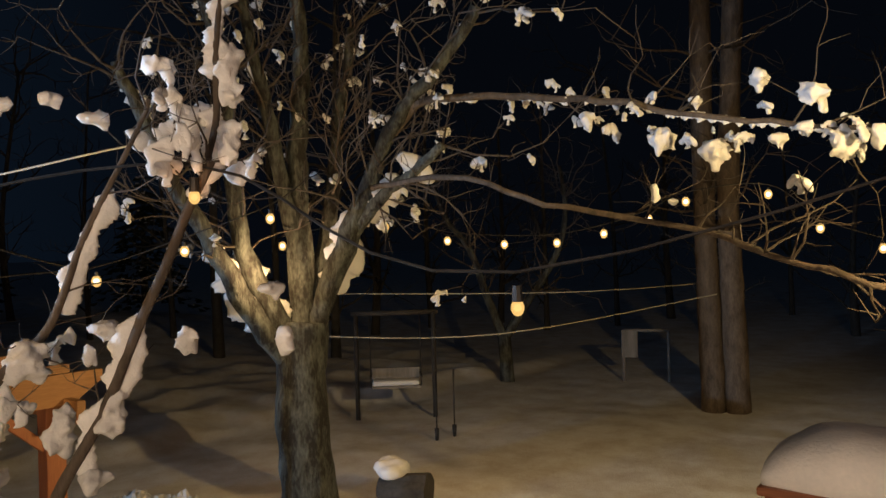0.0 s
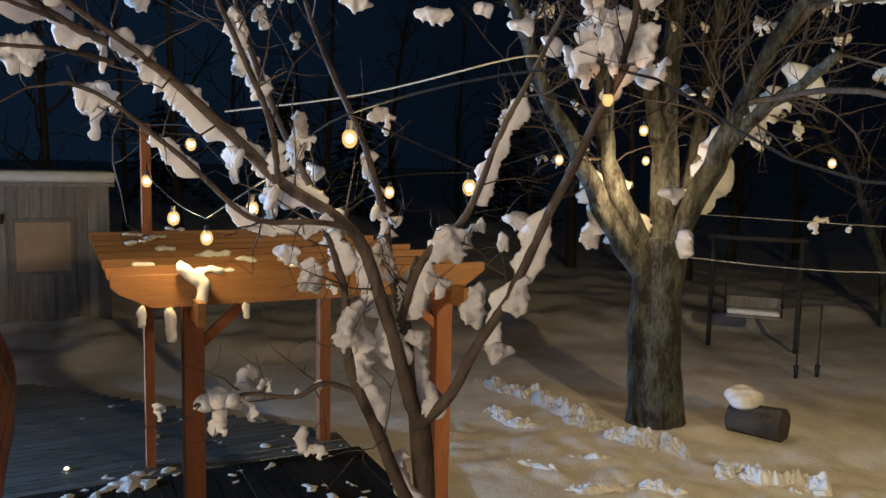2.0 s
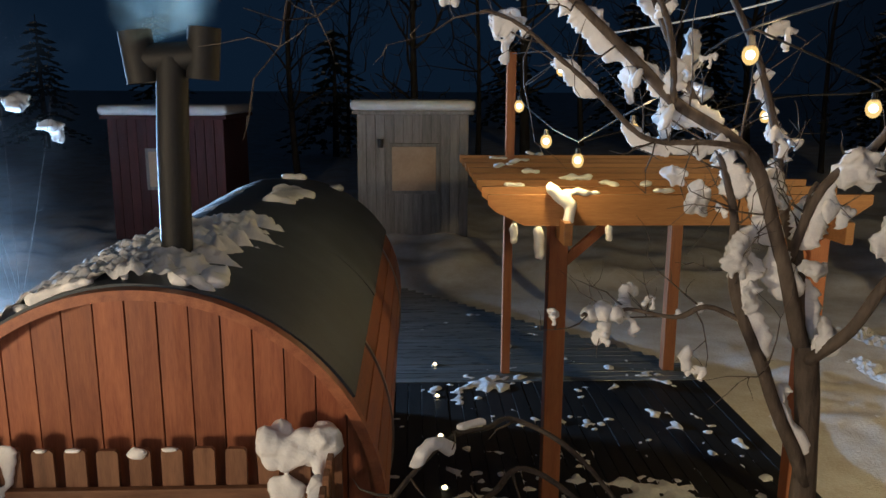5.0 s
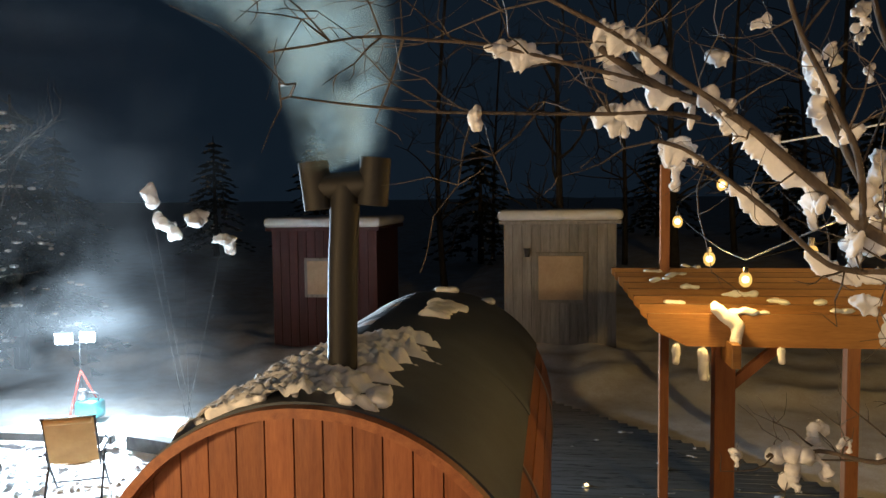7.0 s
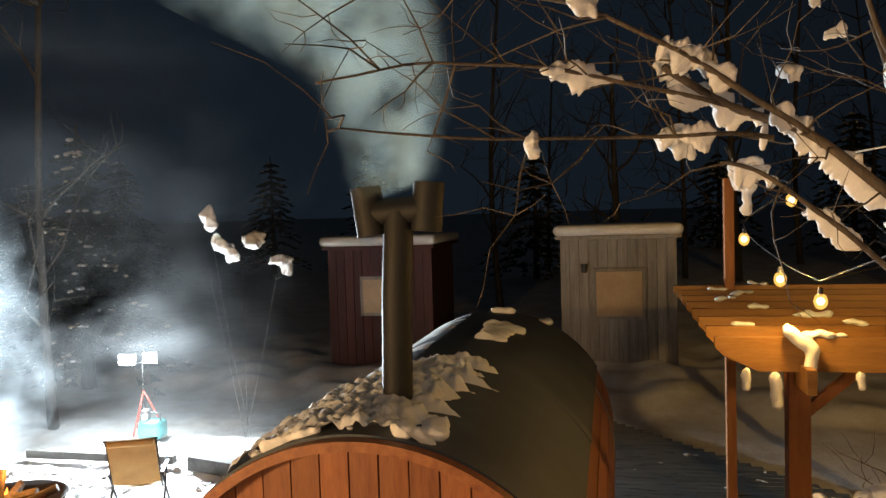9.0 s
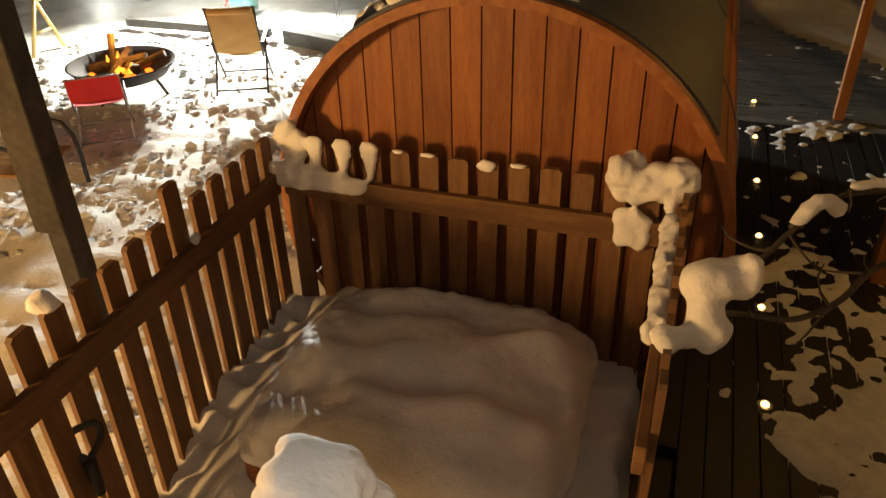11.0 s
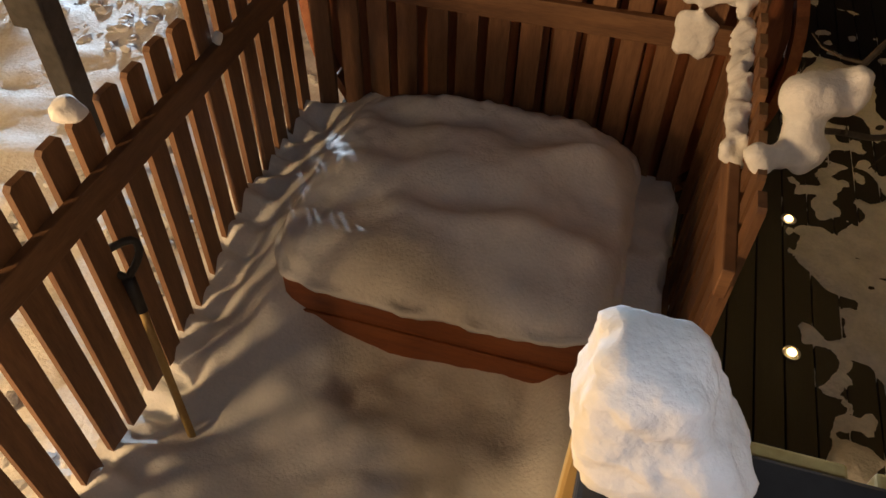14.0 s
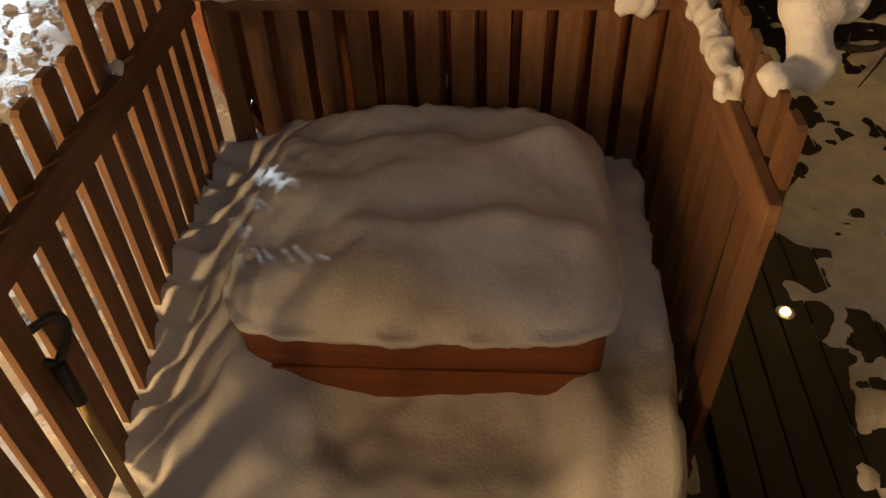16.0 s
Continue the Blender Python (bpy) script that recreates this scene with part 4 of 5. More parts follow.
for i, a, b, r in ((0, 0.15, 0.42, 0.21), (1, 0.08, 0.42, 0.27), (4, 0.12, 0.85, 0.25), (3, 0.12, 0.36, 0.21)):
    snow_on(bm, blines[i], rng, a, b, r, -0.35, 40 + i * 3.3)
snow_on(bm, blines[7], rng, 0.15, 1.0, 0.045, -0.45, 3.3)
clumps([(8.36, 2.26, 5.05, 0.176, 0.147), (8.32, 1.67, 4.81, 0.223, 0.181), (8.31, 3.31, 4.51, 0.268, 0.173), (8.38, 2.74, 4.34, 0.274, 0.228), (8.23, 1.45, 4.31, 0.176, 0.176), (8.28, 2.05, 4.40, 0.200, 0.114), (8.09, 1.14, 4.31, 0.104, 0.156), (8.27, 4.18, 4.84, 0.133, 0.133), (7.11, 2.90, 3.86, 0.081, 0.109), (7.21, 2.77, 3.77, 0.065, 0.054), (8.35, 2.93, 4.91, 0.123, 0.092), (8.34, 1.80, 4.49, 0.141, 0.099)], "large clumps of snow on the long low bough", 0.022, crng)
for k in range(26):
    q = blines[7][min(len(blines[7]) - 1, int(len(blines[7]) * (0.34 + 0.025 * k)))]
    tuft(bm, q + Vector((rng.gauss(0, 0.1), rng.gauss(0, 0.12), rng.uniform(-0.35, 0.25))), rng.uniform(0.03, 0.075), rng)
for p in tips:
    if rng.random() < 0.05:
        tuft(bm, p[len(p) // 2], rng.uniform(0.03, 0.075), rng)
tagged(part("tree_snow", bm, SNOW, smooth=True), "snow caught in the limbs of the large tree", "snow", kind="stuff")

# ---- string lights ----


def bulb(at, r, m, label, hang=0.10):
    b = thing("string_bulb", at, label, "light bulb", "string lights")
    bm = bmesh.new()
    bmesh.ops.create_uvsphere(bm, u_segments=12, v_segments=8, radius=r * 0.66)
    part("filament", bm, m, b, "", True)
    # envelope larger than the filament, glowing to imitate the halo of light
    bm = bmesh.new()
    g = bmesh.ops.create_uvsphere(bm, u_segments=16, v_segments=10, radius=r * 1.12)
    for v in g["verts"]:
        v.co.z *= 1.25
    part("glass", bm, HALO, b, "amber bulb envelope glowing as a halo", True)
    part("socket", tubed([(0, 0, r * 1.0), (0, 0, r * 1.0 + 0.045)], [0.016, 0.014], 8), WIRE, b)
    return b


def cable(name, pts, r, m, label):
    bm = bmesh.new()
    tube(bm, smooth_line(pts, 6), r, 5)
    return tagged(part(name, bm, m), label, "cable")


NEAR = [(0.89, 3.03, 3.44), (0.68, 3.84, 3.11)]
for p in NEAR:
    bulb(p, 0.028, BULB, "warm glowing clear bulb hanging from a cable")
lamp("string_light", (0.89, 2.97, 3.44), 2.2, AMBER, 0.03)
lamp("string_light", (0.68, 3.78, 3.11), 2.2, AMBER, 0.03)
bulb((1.82, 1.15, 3.21), 0.017, BULB_ORANGE, "amber glowing bulb on the string")
bulb((1.41, 2.05, 3.56), 0.016, BULB_ORANGE, "amber glowing bulb in the tree")
lamp("string_light", (1.38, 2.0, 3.56), 0.12, (1.0, 0.36, 0.08), 0.03)
cable("light_cable", [(3.2, -0.6, 3.9), (1.82, 1.15, 3.31), (1.41, 2.05, 3.66), (0.89, 3.03, 3.54), (0.72, 3.5, 3.3), (0.68, 3.84, 3.21), (0.66, 5.0, 2.98)], 0.005, WIRE, "black cable of the string lights")
FAR_BULBS = [(7.8, 9.12, 3.49), (8.93, 8.02, 3.74), (9.54, 7.28, 3.5), (10.05, 6.56, 3.42), (10.47, 5.87, 3.42), (10.8, 5.24, 3.54), (11.07, 4.63, 3.74), (11.27, 4.13, 3.98), (11.61, 3.05, 4.03), (11.76, 2.41, 3.52), (11.88, 1.66, 3.22)]
for p in FAR_BULBS:
    bulb(p, 0.05, BULB_FAR, "small warm bulb on the far light string")
cable("light_cable", [(x, y, z + 0.14) for x, y, z in FAR_BULBS], 0.008, WIRE, "black cable between the yard trees")
MID_BULBS = [(0.44, 6.25, 3.18), (0.51, 5.35, 2.96), (3.29, 6.18, 3.19), (3.89, 5.82, 3.42), (4.47, 5.38, 3.69), (0.74, 6.1, 3.46), (0.66, 5.0, 2.86), (2.12, 5.54, 3.13), (1.94, 3.93, 3.22)]
for p in MID_BULBS:
    bulb(p, 0.035, BULB_FAR, "warm bulb on the string over the pergola")
cable("light_cable", [(0.89, 3.03, 3.54), (1.94, 3.93, 3.34), (3.29, 6.18, 3.31)], 0.005, WIRE, "black light cable from the fruit tree")
cable("light_cable", [(0.68, 8.72, 3.7), (0.74, 6.1, 3.58), (0.44, 6.25, 3.30), (0.51, 5.35, 3.08), (0.66, 5.0, 2.98)], 0.005, WIRE, "black light cable over the pergola")
cable("light_cable", [(0.66, 5.0, 2.98), (2.12, 5.54, 3.25), (3.29, 6.18, 3.31), (3.89, 5.82, 3.54), (4.47, 5.38, 3.81), (6.3, 6.6, 4.3), (7.4, 7.2, 4.0)], 0.006, WIRE, "black light cable from pergola to the large tree")
for y in range(3, 10):
    d = thing("deck_light", (-0.15, y, 0.0), "small round light let into the deck", "deck light", "row of deck lights")
    bm = bmesh.new()
    disc_box(bm, (0, 0, 0.0), 0.045, 0.006)
    part("rim", bm, STEEL, d)
    bm = bmesh.new()
    bmesh.ops.create_uvsphere(bm, u_segments=14, v_segments=8, radius=0.026, matrix=pose(0, 0, 0.002))
    part("lens", bm, DECKBULB, d, "", True)

# snow on the pergola
bm = bmesh.new()
for k in range(8):
    y = 5.42 + 0.485 * k
    for _ in range(3 if k < 3 else 1):
        x = R.uniform(0.3, 1.4)
        for m in range(4):
            blob(bm, (x + R.uniform(-0.07, 0.07), y + R.uniform(-0.02, 0.02), 2.595 + R.uniform(-0.01, 0.02)), (0.05, 0.035, 0.022), R.random() * 99, 1, 0.5)
for p, q, r in (((0.56, 5.37, 2.62), (0.70, 5.35, 2.52), 0.045), ((0.70, 5.35, 2.52), (0.68, 5.34, 2.40), 0.042), ((0.30, 5.39, 2.36), (0.31, 5.39, 2.26), 0.03), ((0.48, 5.40, 2.33), (0.50, 5.40, 2.14), 0.04), ((0.99, 5.39, 2.34), (1.0, 5.39, 2.26), 0.028)):
    for k in range(7):
        t = k / 6
        blob(bm, [a + (b - a) * t + R.uniform(-0.008, 0.008) for a, b in zip(p, q)], (r, r * 0.8, r), R.random() * 99, 2, 0.4)
tagged(melt(part("pergola_snow", bm, SNOW), 0.016, 1), "scraps of snow hanging on the pergola rafters", "snow", kind="stuff")

# ---- deck boards and snow on them ----
k = 0
x = -0.9
while x < 2.86:
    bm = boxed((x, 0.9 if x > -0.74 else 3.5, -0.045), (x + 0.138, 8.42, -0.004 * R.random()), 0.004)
    part("board", bm, DECK_SHADE, deck)
    x += 0.144
y = 8.43
while y < 12.7:
    x1 = min(2.9, 2.9 - (y - 8.9) / 1.09)
    if x1 > -0.9:
        part("board", boxed((-1.0, y, -0.045), (x1, y + 0.138, -0.004 * R.random()), 0.004), DECK_X_LIT, deck)
    y += 0.144


def patch_n(x, y):
    return nz(x, y, 1.15, 8) * 0.4 + 0.50 * nz(x, y, 3.1, 2) + 0.48 * nz(x, y, 6.5, 5) + 0.30 * nz(x, y, 13.0, 5)


def patch_t(x, y):
    t = 0.30 - 0.54 * sst(6.8, 5.0, y) * sst(-0.30, 0.20, x) - 0.08 * sst(3.6, 2.6, y) + 0.12 * sst(7.9, 8.6, y)
    t += 0.10 * sst(0.1, -0.25, x) + sst(4.0, 3.0, y) * (0.13 + 0.12 * sst(0.15, -0.15, x))
    t -= 0.38 * sst(0.55, 0.1, math.hypot((x - 0.62) * 0.8, (y - 8.45) * 1.2)) + 0.25 * sst(0.6, 0.1, math.hypot(x - 2.5, y - 8.5))
    return t


bm = sheet([-0.72 + 0.03 * i for i in range(118)], [1.0 + 0.03 * i for i in range(384)], lambda x, y: min(0.028, 0.09 * (patch_n(x, y) - patch_t(x, y))) - 0.004 + 0.008 * nz(x, y, 11, 2),
           lambda x, y: patch_n(x, y) > patch_t(x, y) - 0.12 and deck_keep(x + 0.1, y) and x < 2.80)
tagged(part("deck_snow", bm, SNOW_ROUGH, smooth=True), "thin melting patches of snow on the deck", "snow", kind="stuff")

# ---- fire place ----
bowl = thing("fire_bowl", (-7.36, 7.6, -0.09), "black iron fire bowl with burning logs", "fire bowl")
bm = bmesh.new()
prof = [(0.05, 0.16), (0.30, 0.17), (0.50, 0.24), (0.62, 0.38), (0.64, 0.40), (0.61, 0.40), (0.48, 0.27), (0.28, 0.20), (0.0, 0.19)]
n = 32
rings = [[bm.verts.new((r * math.cos(2 * math.pi * i / n), r * math.sin(2 * math.pi * i / n), z)) for i in range(n)] for r, z in prof[:-1]]
for r0, r1 in zip(rings, rings[1:]):
    for i in range(n):
        bm.faces.new((r0[i], r0[(i + 1) % n], r1[(i + 1) % n], r1[i]))
bm.faces.new(rings[-1])
part("bowl", bm, IRON, bowl, smooth=True)
for i in range(3):
    a = 2.1 * i + 0.4
    part("leg", tubed([(0.34 * math.cos(a), 0.34 * math.sin(a), 0.2), (0.46 * math.cos(a), 0.46 * math.sin(a), -0.04)], 0.02, 8), IRON, bowl)
for i, (p, q, r) in enumerate((((-0.4, -0.1, 0.30), (0.25, 0.15, 0.42), 0.06), ((-0.2, 0.25, 0.28), (0.35, -0.2, 0.40), 0.055), ((0.05, -0.3, 0.30), (-0.1, 0.3, 0.46), 0.05), ((0.1, 0.0, 0.3), (0.48, 0.2, 0.48), 0.045), ((-0.1, -0.05, 0.3), (-0.12, 0.05, 0.72), 0.04))):
    b = thing("log", (-7.36, 7.6, -0.09), "charred split log burning in the bowl", "log", "burning logs")
    bm = bmesh.new()
    tube(bm, smooth_line([p, [(a + c) / 2 for a, c in zip(p, q)], q], 3), r, 9, True, 0.3, i * 3.0)
    part("wood", bm, ASH, b)
fl = thing("flame", (-7.31, 7.57, 0.22), "small orange flames between the logs", "fire", kind="stuff")
bm = bmesh.new()
for i in range(8):
    x, y = R.uniform(-0.30, 0.36), R.uniform(-0.2, 0.2)
    h = R.uniform(0.06, 0.17)
    tube(bm, [(x, y, 0.02), (x + R.uniform(-0.03, 0.03), y, h * 0.4), (x + R.uniform(-0.05, 0.05), y, h)], [0.025, 0.03, 0.004], 6)
part("tongues", bm, FLAME, fl)
bm = bmesh.new()
for i in range(20):
    blob(bm, (R.uniform(-0.3, 0.3), R.uniform(-0.25, 0.25), 0.0), (0.04, 0.04, 0.02), i, 1)
part("embers", bm, EMBER, fl)


def frame_part(parent, name, pts, r, m, label=""):
    return part(name, tubed(pts, r, 8), m, parent, label, True)


def cloth(w, path, sag, m, name, parent, t=0.006):
    """A cloth of width w along a side profile, sagging between its edges."""
    bm = bmesh.new()
    nx = 8
    for side in (0, 1):
        rows = []
        for (y, z) in path:
            rows.append([bm.verts.new((-w / 2 + w * i / nx, y, z - sag * (1 - (2 * i / nx - 1) ** 2) - side * t)) for i in range(nx + 1)])
        for a, b in zip(rows, rows[1:]):
            for i in range(nx):
                bm.faces.new((a[i], a[i + 1], b[i + 1], b[i]))
    return part(name, bm, m, parent, smooth=True)


# deck chair seen from behind
dc = thing("deck_chair", (-6.0, 8.05, -0.03), "folding deck chair with ochre canvas and dark frame", "chair", "chairs round the fire")
dc.rotation_euler = (0, 0, radians(24))
for s in (-1, 1):
    frame_part(dc, "rear_leg", [(s * 0.30, -0.28, 0), (s * 0.29, 0.30, 0.62)], 0.014, BLACK)
    frame_part(dc, "front_leg", [(s * 0.29, 0.42, 0), (s * 0.29, -0.12, 0.58)], 0.014, BLACK)
    frame_part(dc, "back_frame", [(s * 0.27, 0.02, 0.36), (s * 0.27, -0.30, 1.02)], 0.014, BLACK)
    part("armrest", boxed((s * 0.31 - 0.025, -0.26, 0.58), (s * 0.31 + 0.025, 0.26, 0.61), 0.008), BLACK, dc)
for y, z in ((-0.30, 1.02), (-0.28, 0.06), (0.42, 0.06), (0.35, 0.40)):
    frame_part(dc, "crossbar", [(-0.29, y, z), (0.29, y, z)], 0.012, BLACK)
cloth(0.52, [(-0.31, 1.03), (-0.26, 0.90), (-0.15, 0.66), (-0.04, 0.44)], 0.012, CANVAS, "back_cloth", dc)
cloth(0.52, [(-0.04, 0.42), (0.1, 0.37), (0.36, 0.41)], 0.02, CANVAS, "seat_cloth", dc)
frame_part(dc, "headrest", [(-0.24, -0.325, 0.99), (0.24, -0.325, 0.99)], 0.04, CANVAS)

# red folding chair
rc = thing("folding_chair", (-6.68, 6.38, -0.03), "low folding chair with red canvas and thin steel legs", "chair", "chairs round the fire")
rc.rotation_euler = (0, 0, radians(38))
for s in (-1, 1):
    frame_part(rc, "leg", [(s * 0.26, -0.28, 0), (s * 0.25, 0.22, 0.48)], 0.010, STEEL)
    frame_part(rc, "leg", [(s * 0.26, 0.25, 0), (s * 0.25, -0.16, 0.40), (s * 0.25, -0.30, 0.72)], 0.010, STEEL)
for y, z in ((-0.28, 0.03), (0.25, 0.03), (-0.30, 0.72)):
    frame_part(rc, "crossbar", [(-0.25, y, z), (0.25, y, z)], 0.009, STEEL)
cloth(0.50, [(-0.305, 0.73), (-0.285, 0.60), (-0.25, 0.47)], 0.008, REDCLOTH, "back_cloth", rc)
cloth(0.50, [(-0.14, 0.40), (0.05, 0.36), (0.22, 0.42)], 0.02, REDCLOTH, "seat_cloth", rc)

# kicked-up lumps round the fire
bm = bmesh.new()
for _ in range(3800):
    x, y = R.uniform(-9.5, -3.2), 1.0 + 9.5 * R.random() ** 1.4
    if nz(x, y, 0.9, 4) < -0.15:
        continue
    s = 0.018 + 0.042 * R.random() ** 2
    blob(bm, (x, y, ground_z(x, y) + s * 0.2), (s * R.uniform(0.8, 1.6), s * R.uniform(0.8, 1.6), s * 0.7), R.random() * 99, 1, 0.7, R.random() * 6)
tagged(part("snow_lumps", bm, SNOW_ROUGH), "small kicked-up lumps of trodden snow", "snow", kind="stuff")

# floodlight on its tripod
fl = thing("work_light", (-8.2, 11.5, -0.05), "twin work floodlight on a red tripod, switched on", "floodlight")
for i in range(3):
    a = 2.094 * i + 0.5
    frame_part(fl, "leg", [(0, 0, 0.68), (0.32 * math.cos(a), 0.32 * math.sin(a), 0)], 0.016, REDPAINT)
frame_part(fl, "mast", [(0, 0, 0.4), (0, 0, 1.18)], 0.012, BLACK)
frame_part(fl, "crossbar", [(-0.22, -0.12, 1.16), (0.2, 0.12, 1.16)], 0.014, BLACK)
for x, y, z in FLOOD:
    h = part("lamp_head", boxed((x + 8.2 - 0.14, y - 11.5 - 0.03, z + 0.05 - 0.10), (x + 8.2 + 0.14, y - 11.5 + 0.05, z + 0.05 + 0.10), 0.01), BLACK, fl)
    bm = boxed((x + 8.2 - 0.125, y - 11.5 - 0.045, z + 0.05 - 0.085), (x + 8.2 + 0.125, y - 11.5 - 0.032, z + 0.05 + 0.085), 0.004)
    part("glass", bm, FLOODGLOW, h)
# the small machine beside it
gen = thing("generator", (-7.86, 11.2, -0.08), "teal plastic machine with a pale hose", "generator")
part("housing", boxed((-0.19, -0.16, 0.02), (0.19, 0.16, 0.32), 0.06), TEAL, gen, smooth=True)
part("top", boxed((-0.16, -0.10, 0.30), (-0.03, 0.04, 0.50), 0.04), STEEL, gen, smooth=True)
frame_part(gen, "handle", smooth_line([(-0.15, 0, 0.30), (-0.12, 0, 0.42), (0.12, 0, 0.42), (0.15, 0, 0.30)], 4), 0.016, BLACK)

# long timbers lying at the edge of the cleared place
for p, q, r in (((-9.14, 9.95, 0.03), (-6.7, 9.95, 0.03), 0.06), ((-6.4, 9.9, 0.03), (-4.2, 9.3, 0.03), 0.10)):
    t = thing("timber", p, "dark squared timber lying in the snow", "timber")
    d = Vector(q) - Vector(p)
    bm = boxed((0, -r, -r), (d.length, r, r), 0.012)
    bmesh.ops.transform(bm, matrix=pose(0, 0, 0, 0, 0, math.degrees(math.atan2(d.y, d.x))), verts=bm.verts)
    part("beam", bm, FARBARK, t)
# saw horse
sh = thing("saw_horse", (-9.8, 8.6, -0.05), "pale yellow timber saw horse standing in snow", "saw horse")
for s in (-0.35, 0.35):
    frame_part(sh, "leg", [(s, -0.3, 0), (s, 0.05, 0.85)], 0.028, YELLOW)
    frame_part(sh, "leg", [(s, 0.3, 0), (s, -0.05, 0.85)], 0.028, YELLOW)
    frame_part(sh, "tie", [(s, -0.18, 0.3), (s, 0.18, 0.3)], 0.02, YELLOW)
frame_part(sh, "bar", [(-0.45, 0, 0.74), (0.45, 0, 0.74)], 0.03, YELLOW)

# heavy post by the fence
hp = thing("gate_post", (-4.58, 3.58, -0.1), "thick weathered post capped with snow", "post")
part("shaft", boxed((-0.075, -0.085, 0), (0.075, 0.085, 2.3), 0.012), FARBARK, hp)
part("sleeve", boxed((-0.12, -0.13, 0.85), (0.12, -0.086, 2.3), 0.012), FARBARK, hp)
part("head", boxed((-0.15, -0.15, 2.3), (0.15, 0.15, 2.42), 0.03), FARBARK, hp)
bm = bmesh.new()
for i in range(8):
    blob(bm, (R.uniform(-0.1, 0.1), R.uniform(-0.1, 0.1), 2.46), (0.1, 0.1, 0.07), i, 2)
melt(part("snow_cap", bm, SNOW, hp, "snow cap", True), 0.02, 2)
# lounge chair behind it
lo = thing("lounge_chair", (-6.35, 5.0, -0.05), "low wooden lounger with a dark metal frame", "lounger")
lo.rotation_euler = (0, 0, radians(15))
for i in range(6):
    part("slat", boxed((-0.8, -0.30 + 0.105 * i, 0.36), (0.25, -0.21 + 0.105 * i, 0.385), 0.005), PINE, lo)
for s in (-0.34, 0.34):
    frame_part(lo, "arm", smooth_line([(-0.7, s, 0), (-0.6, s, 0.58), (0.2, s, 0.60), (0.30, s, 0.0)], 4), 0.022, BLACK)
for i in range(4):
    part("back_slat", boxed((-0.86, -0.30 + 0.16 * i, 0.38), (-0.83, -0.18 + 0.16 * i, 0.85), 0.005), PINE, lo)

# snow shovel inside the fence
sv = thing("snow_shovel", (-2.62, 1.58, 0.30), "shovel with a yellow shaft and black grip standing in snow", "shovel")
frame_part(sv, "shaft", [(0.02, -0.02, 0.0), (-0.155, 0.16, 0.60)], 0.016, YELLOW)
frame_part(sv, "grip_neck", [(-0.150, 0.155, 0.58), (-0.185, 0.185, 0.72)], [0.022, 0.026], BLACK)
frame_part(sv, "grip", smooth_line([(-0.185, 0.185, 0.72), (-0.235, 0.16, 0.78), (-0.25, 0.16, 0.84), (-0.17, 0.25, 0.86), (-0.15, 0.24, 0.80), (-0.185, 0.185, 0.72)], 4), 0.015, BLACK)

# ---- snow caught on fence and balcony ----
bm = bmesh.new()
for c, s in (((-2.86, 1.85, 1.69), (0.062, 0.05, 0.042)), ((-2.80, 2.63, 1.50), (0.025, 0.035, 0.03))):
    blob(bm, c, s, c[1] * 9, 3, 0.45)
for i in range(70):
    u = R.random()
    blob(bm, (-2.80 + 0.46 * u, 3.345 + 0.02 * R.random(), 1.50 - 0.03 * u + R.uniform(-0.07, 0.02) * (1 - 0.5 * u)), (0.06, 0.028, 0.04), i, 2, 0.3)
for i in range(20):
    blob(bm, (-2.74 + R.uniform(-0.05, 0.08), 3.40, 1.56 + 0.16 * R.random()), (0.05, 0.04, 0.05), i + 99, 1, 0.4)
for i, x in enumerate((-2.575, -2.425, -2.28)):
    for kk in range(4):
        blob(bm, (x, 3.375, 1.66 - 0.045 * kk), (0.060 - 0.012 * kk, 0.022, 0.042), i * 7 + kk, 2, 0.25)
for x, w in ((-2.13, 0.03), (-1.98, 0.04), (-1.69, 0.045), (-1.54, 0.04)):
    blob(bm, (x, 3.38, 1.664 if x != -1.69 else 1.645), (w * 1.2, 0.020, 0.016 if x != -1.69 else 0.036), x * 7, 2, 0.3)
for i in range(46):
    blob(bm, (-1.10 + 0.32 * R.random(), 3.38 + R.uniform(-0.05, 0.05), 1.60 + 0.14 * R.random()), (0.06, 0.06, 0.055), i + 31, 1, 0.4)
for i in range(80):
    t = R.random() ** 0.8
    blob(bm, (-0.86 + 0.05 * R.random(), 3.33 - 0.85 * t, 1.60 - 0.08 * t + R.uniform(-0.09, 0.03) * (1 - 0.5 * t)), (0.032, 0.036, 0.036), i + 57, 1, 0.6)
for i in range(14):
    blob(bm, (-1.06 + 0.12 * R.random(), 3.35, 1.36 + 0.16 * R.random()), (0.045, 0.035, 0.05), i + 71, 1, 0.4)
tagged(melt(part("fence_snow", bm, SNOW), 0.012, 6), "clumps of wet snow hanging on the picket fence", "snow", kind="stuff")
bm = bmesh.new()
for p, q, r in (((-0.72, 2.44, 1.80), (-0.60, 2.50, 1.80), 0.075), ((-0.70, 2.42, 1.76), (-0.66, 2.38, 1.64), 0.06), ((-0.68, 2.38, 1.63), (-0.82, 2.27, 1.68), 0.045), ((-0.58, 2.50, 1.82), (-0.57, 2.50, 1.86), 0.035)):
    for k in range(9):
        t = k / 8
        s = r * R.uniform(0.8, 1.05)
        blob(bm, [a + (b - a) * t + R.uniform(-0.01, 0.01) for a, b in zip(p, q)], (s, s, s), k + r * 100, 2, 0.25)
tagged(melt(part("branch_snow", bm, SNOW), 0.012, 4), "large lump of snow on a branch by the fence", "snow", kind="stuff")
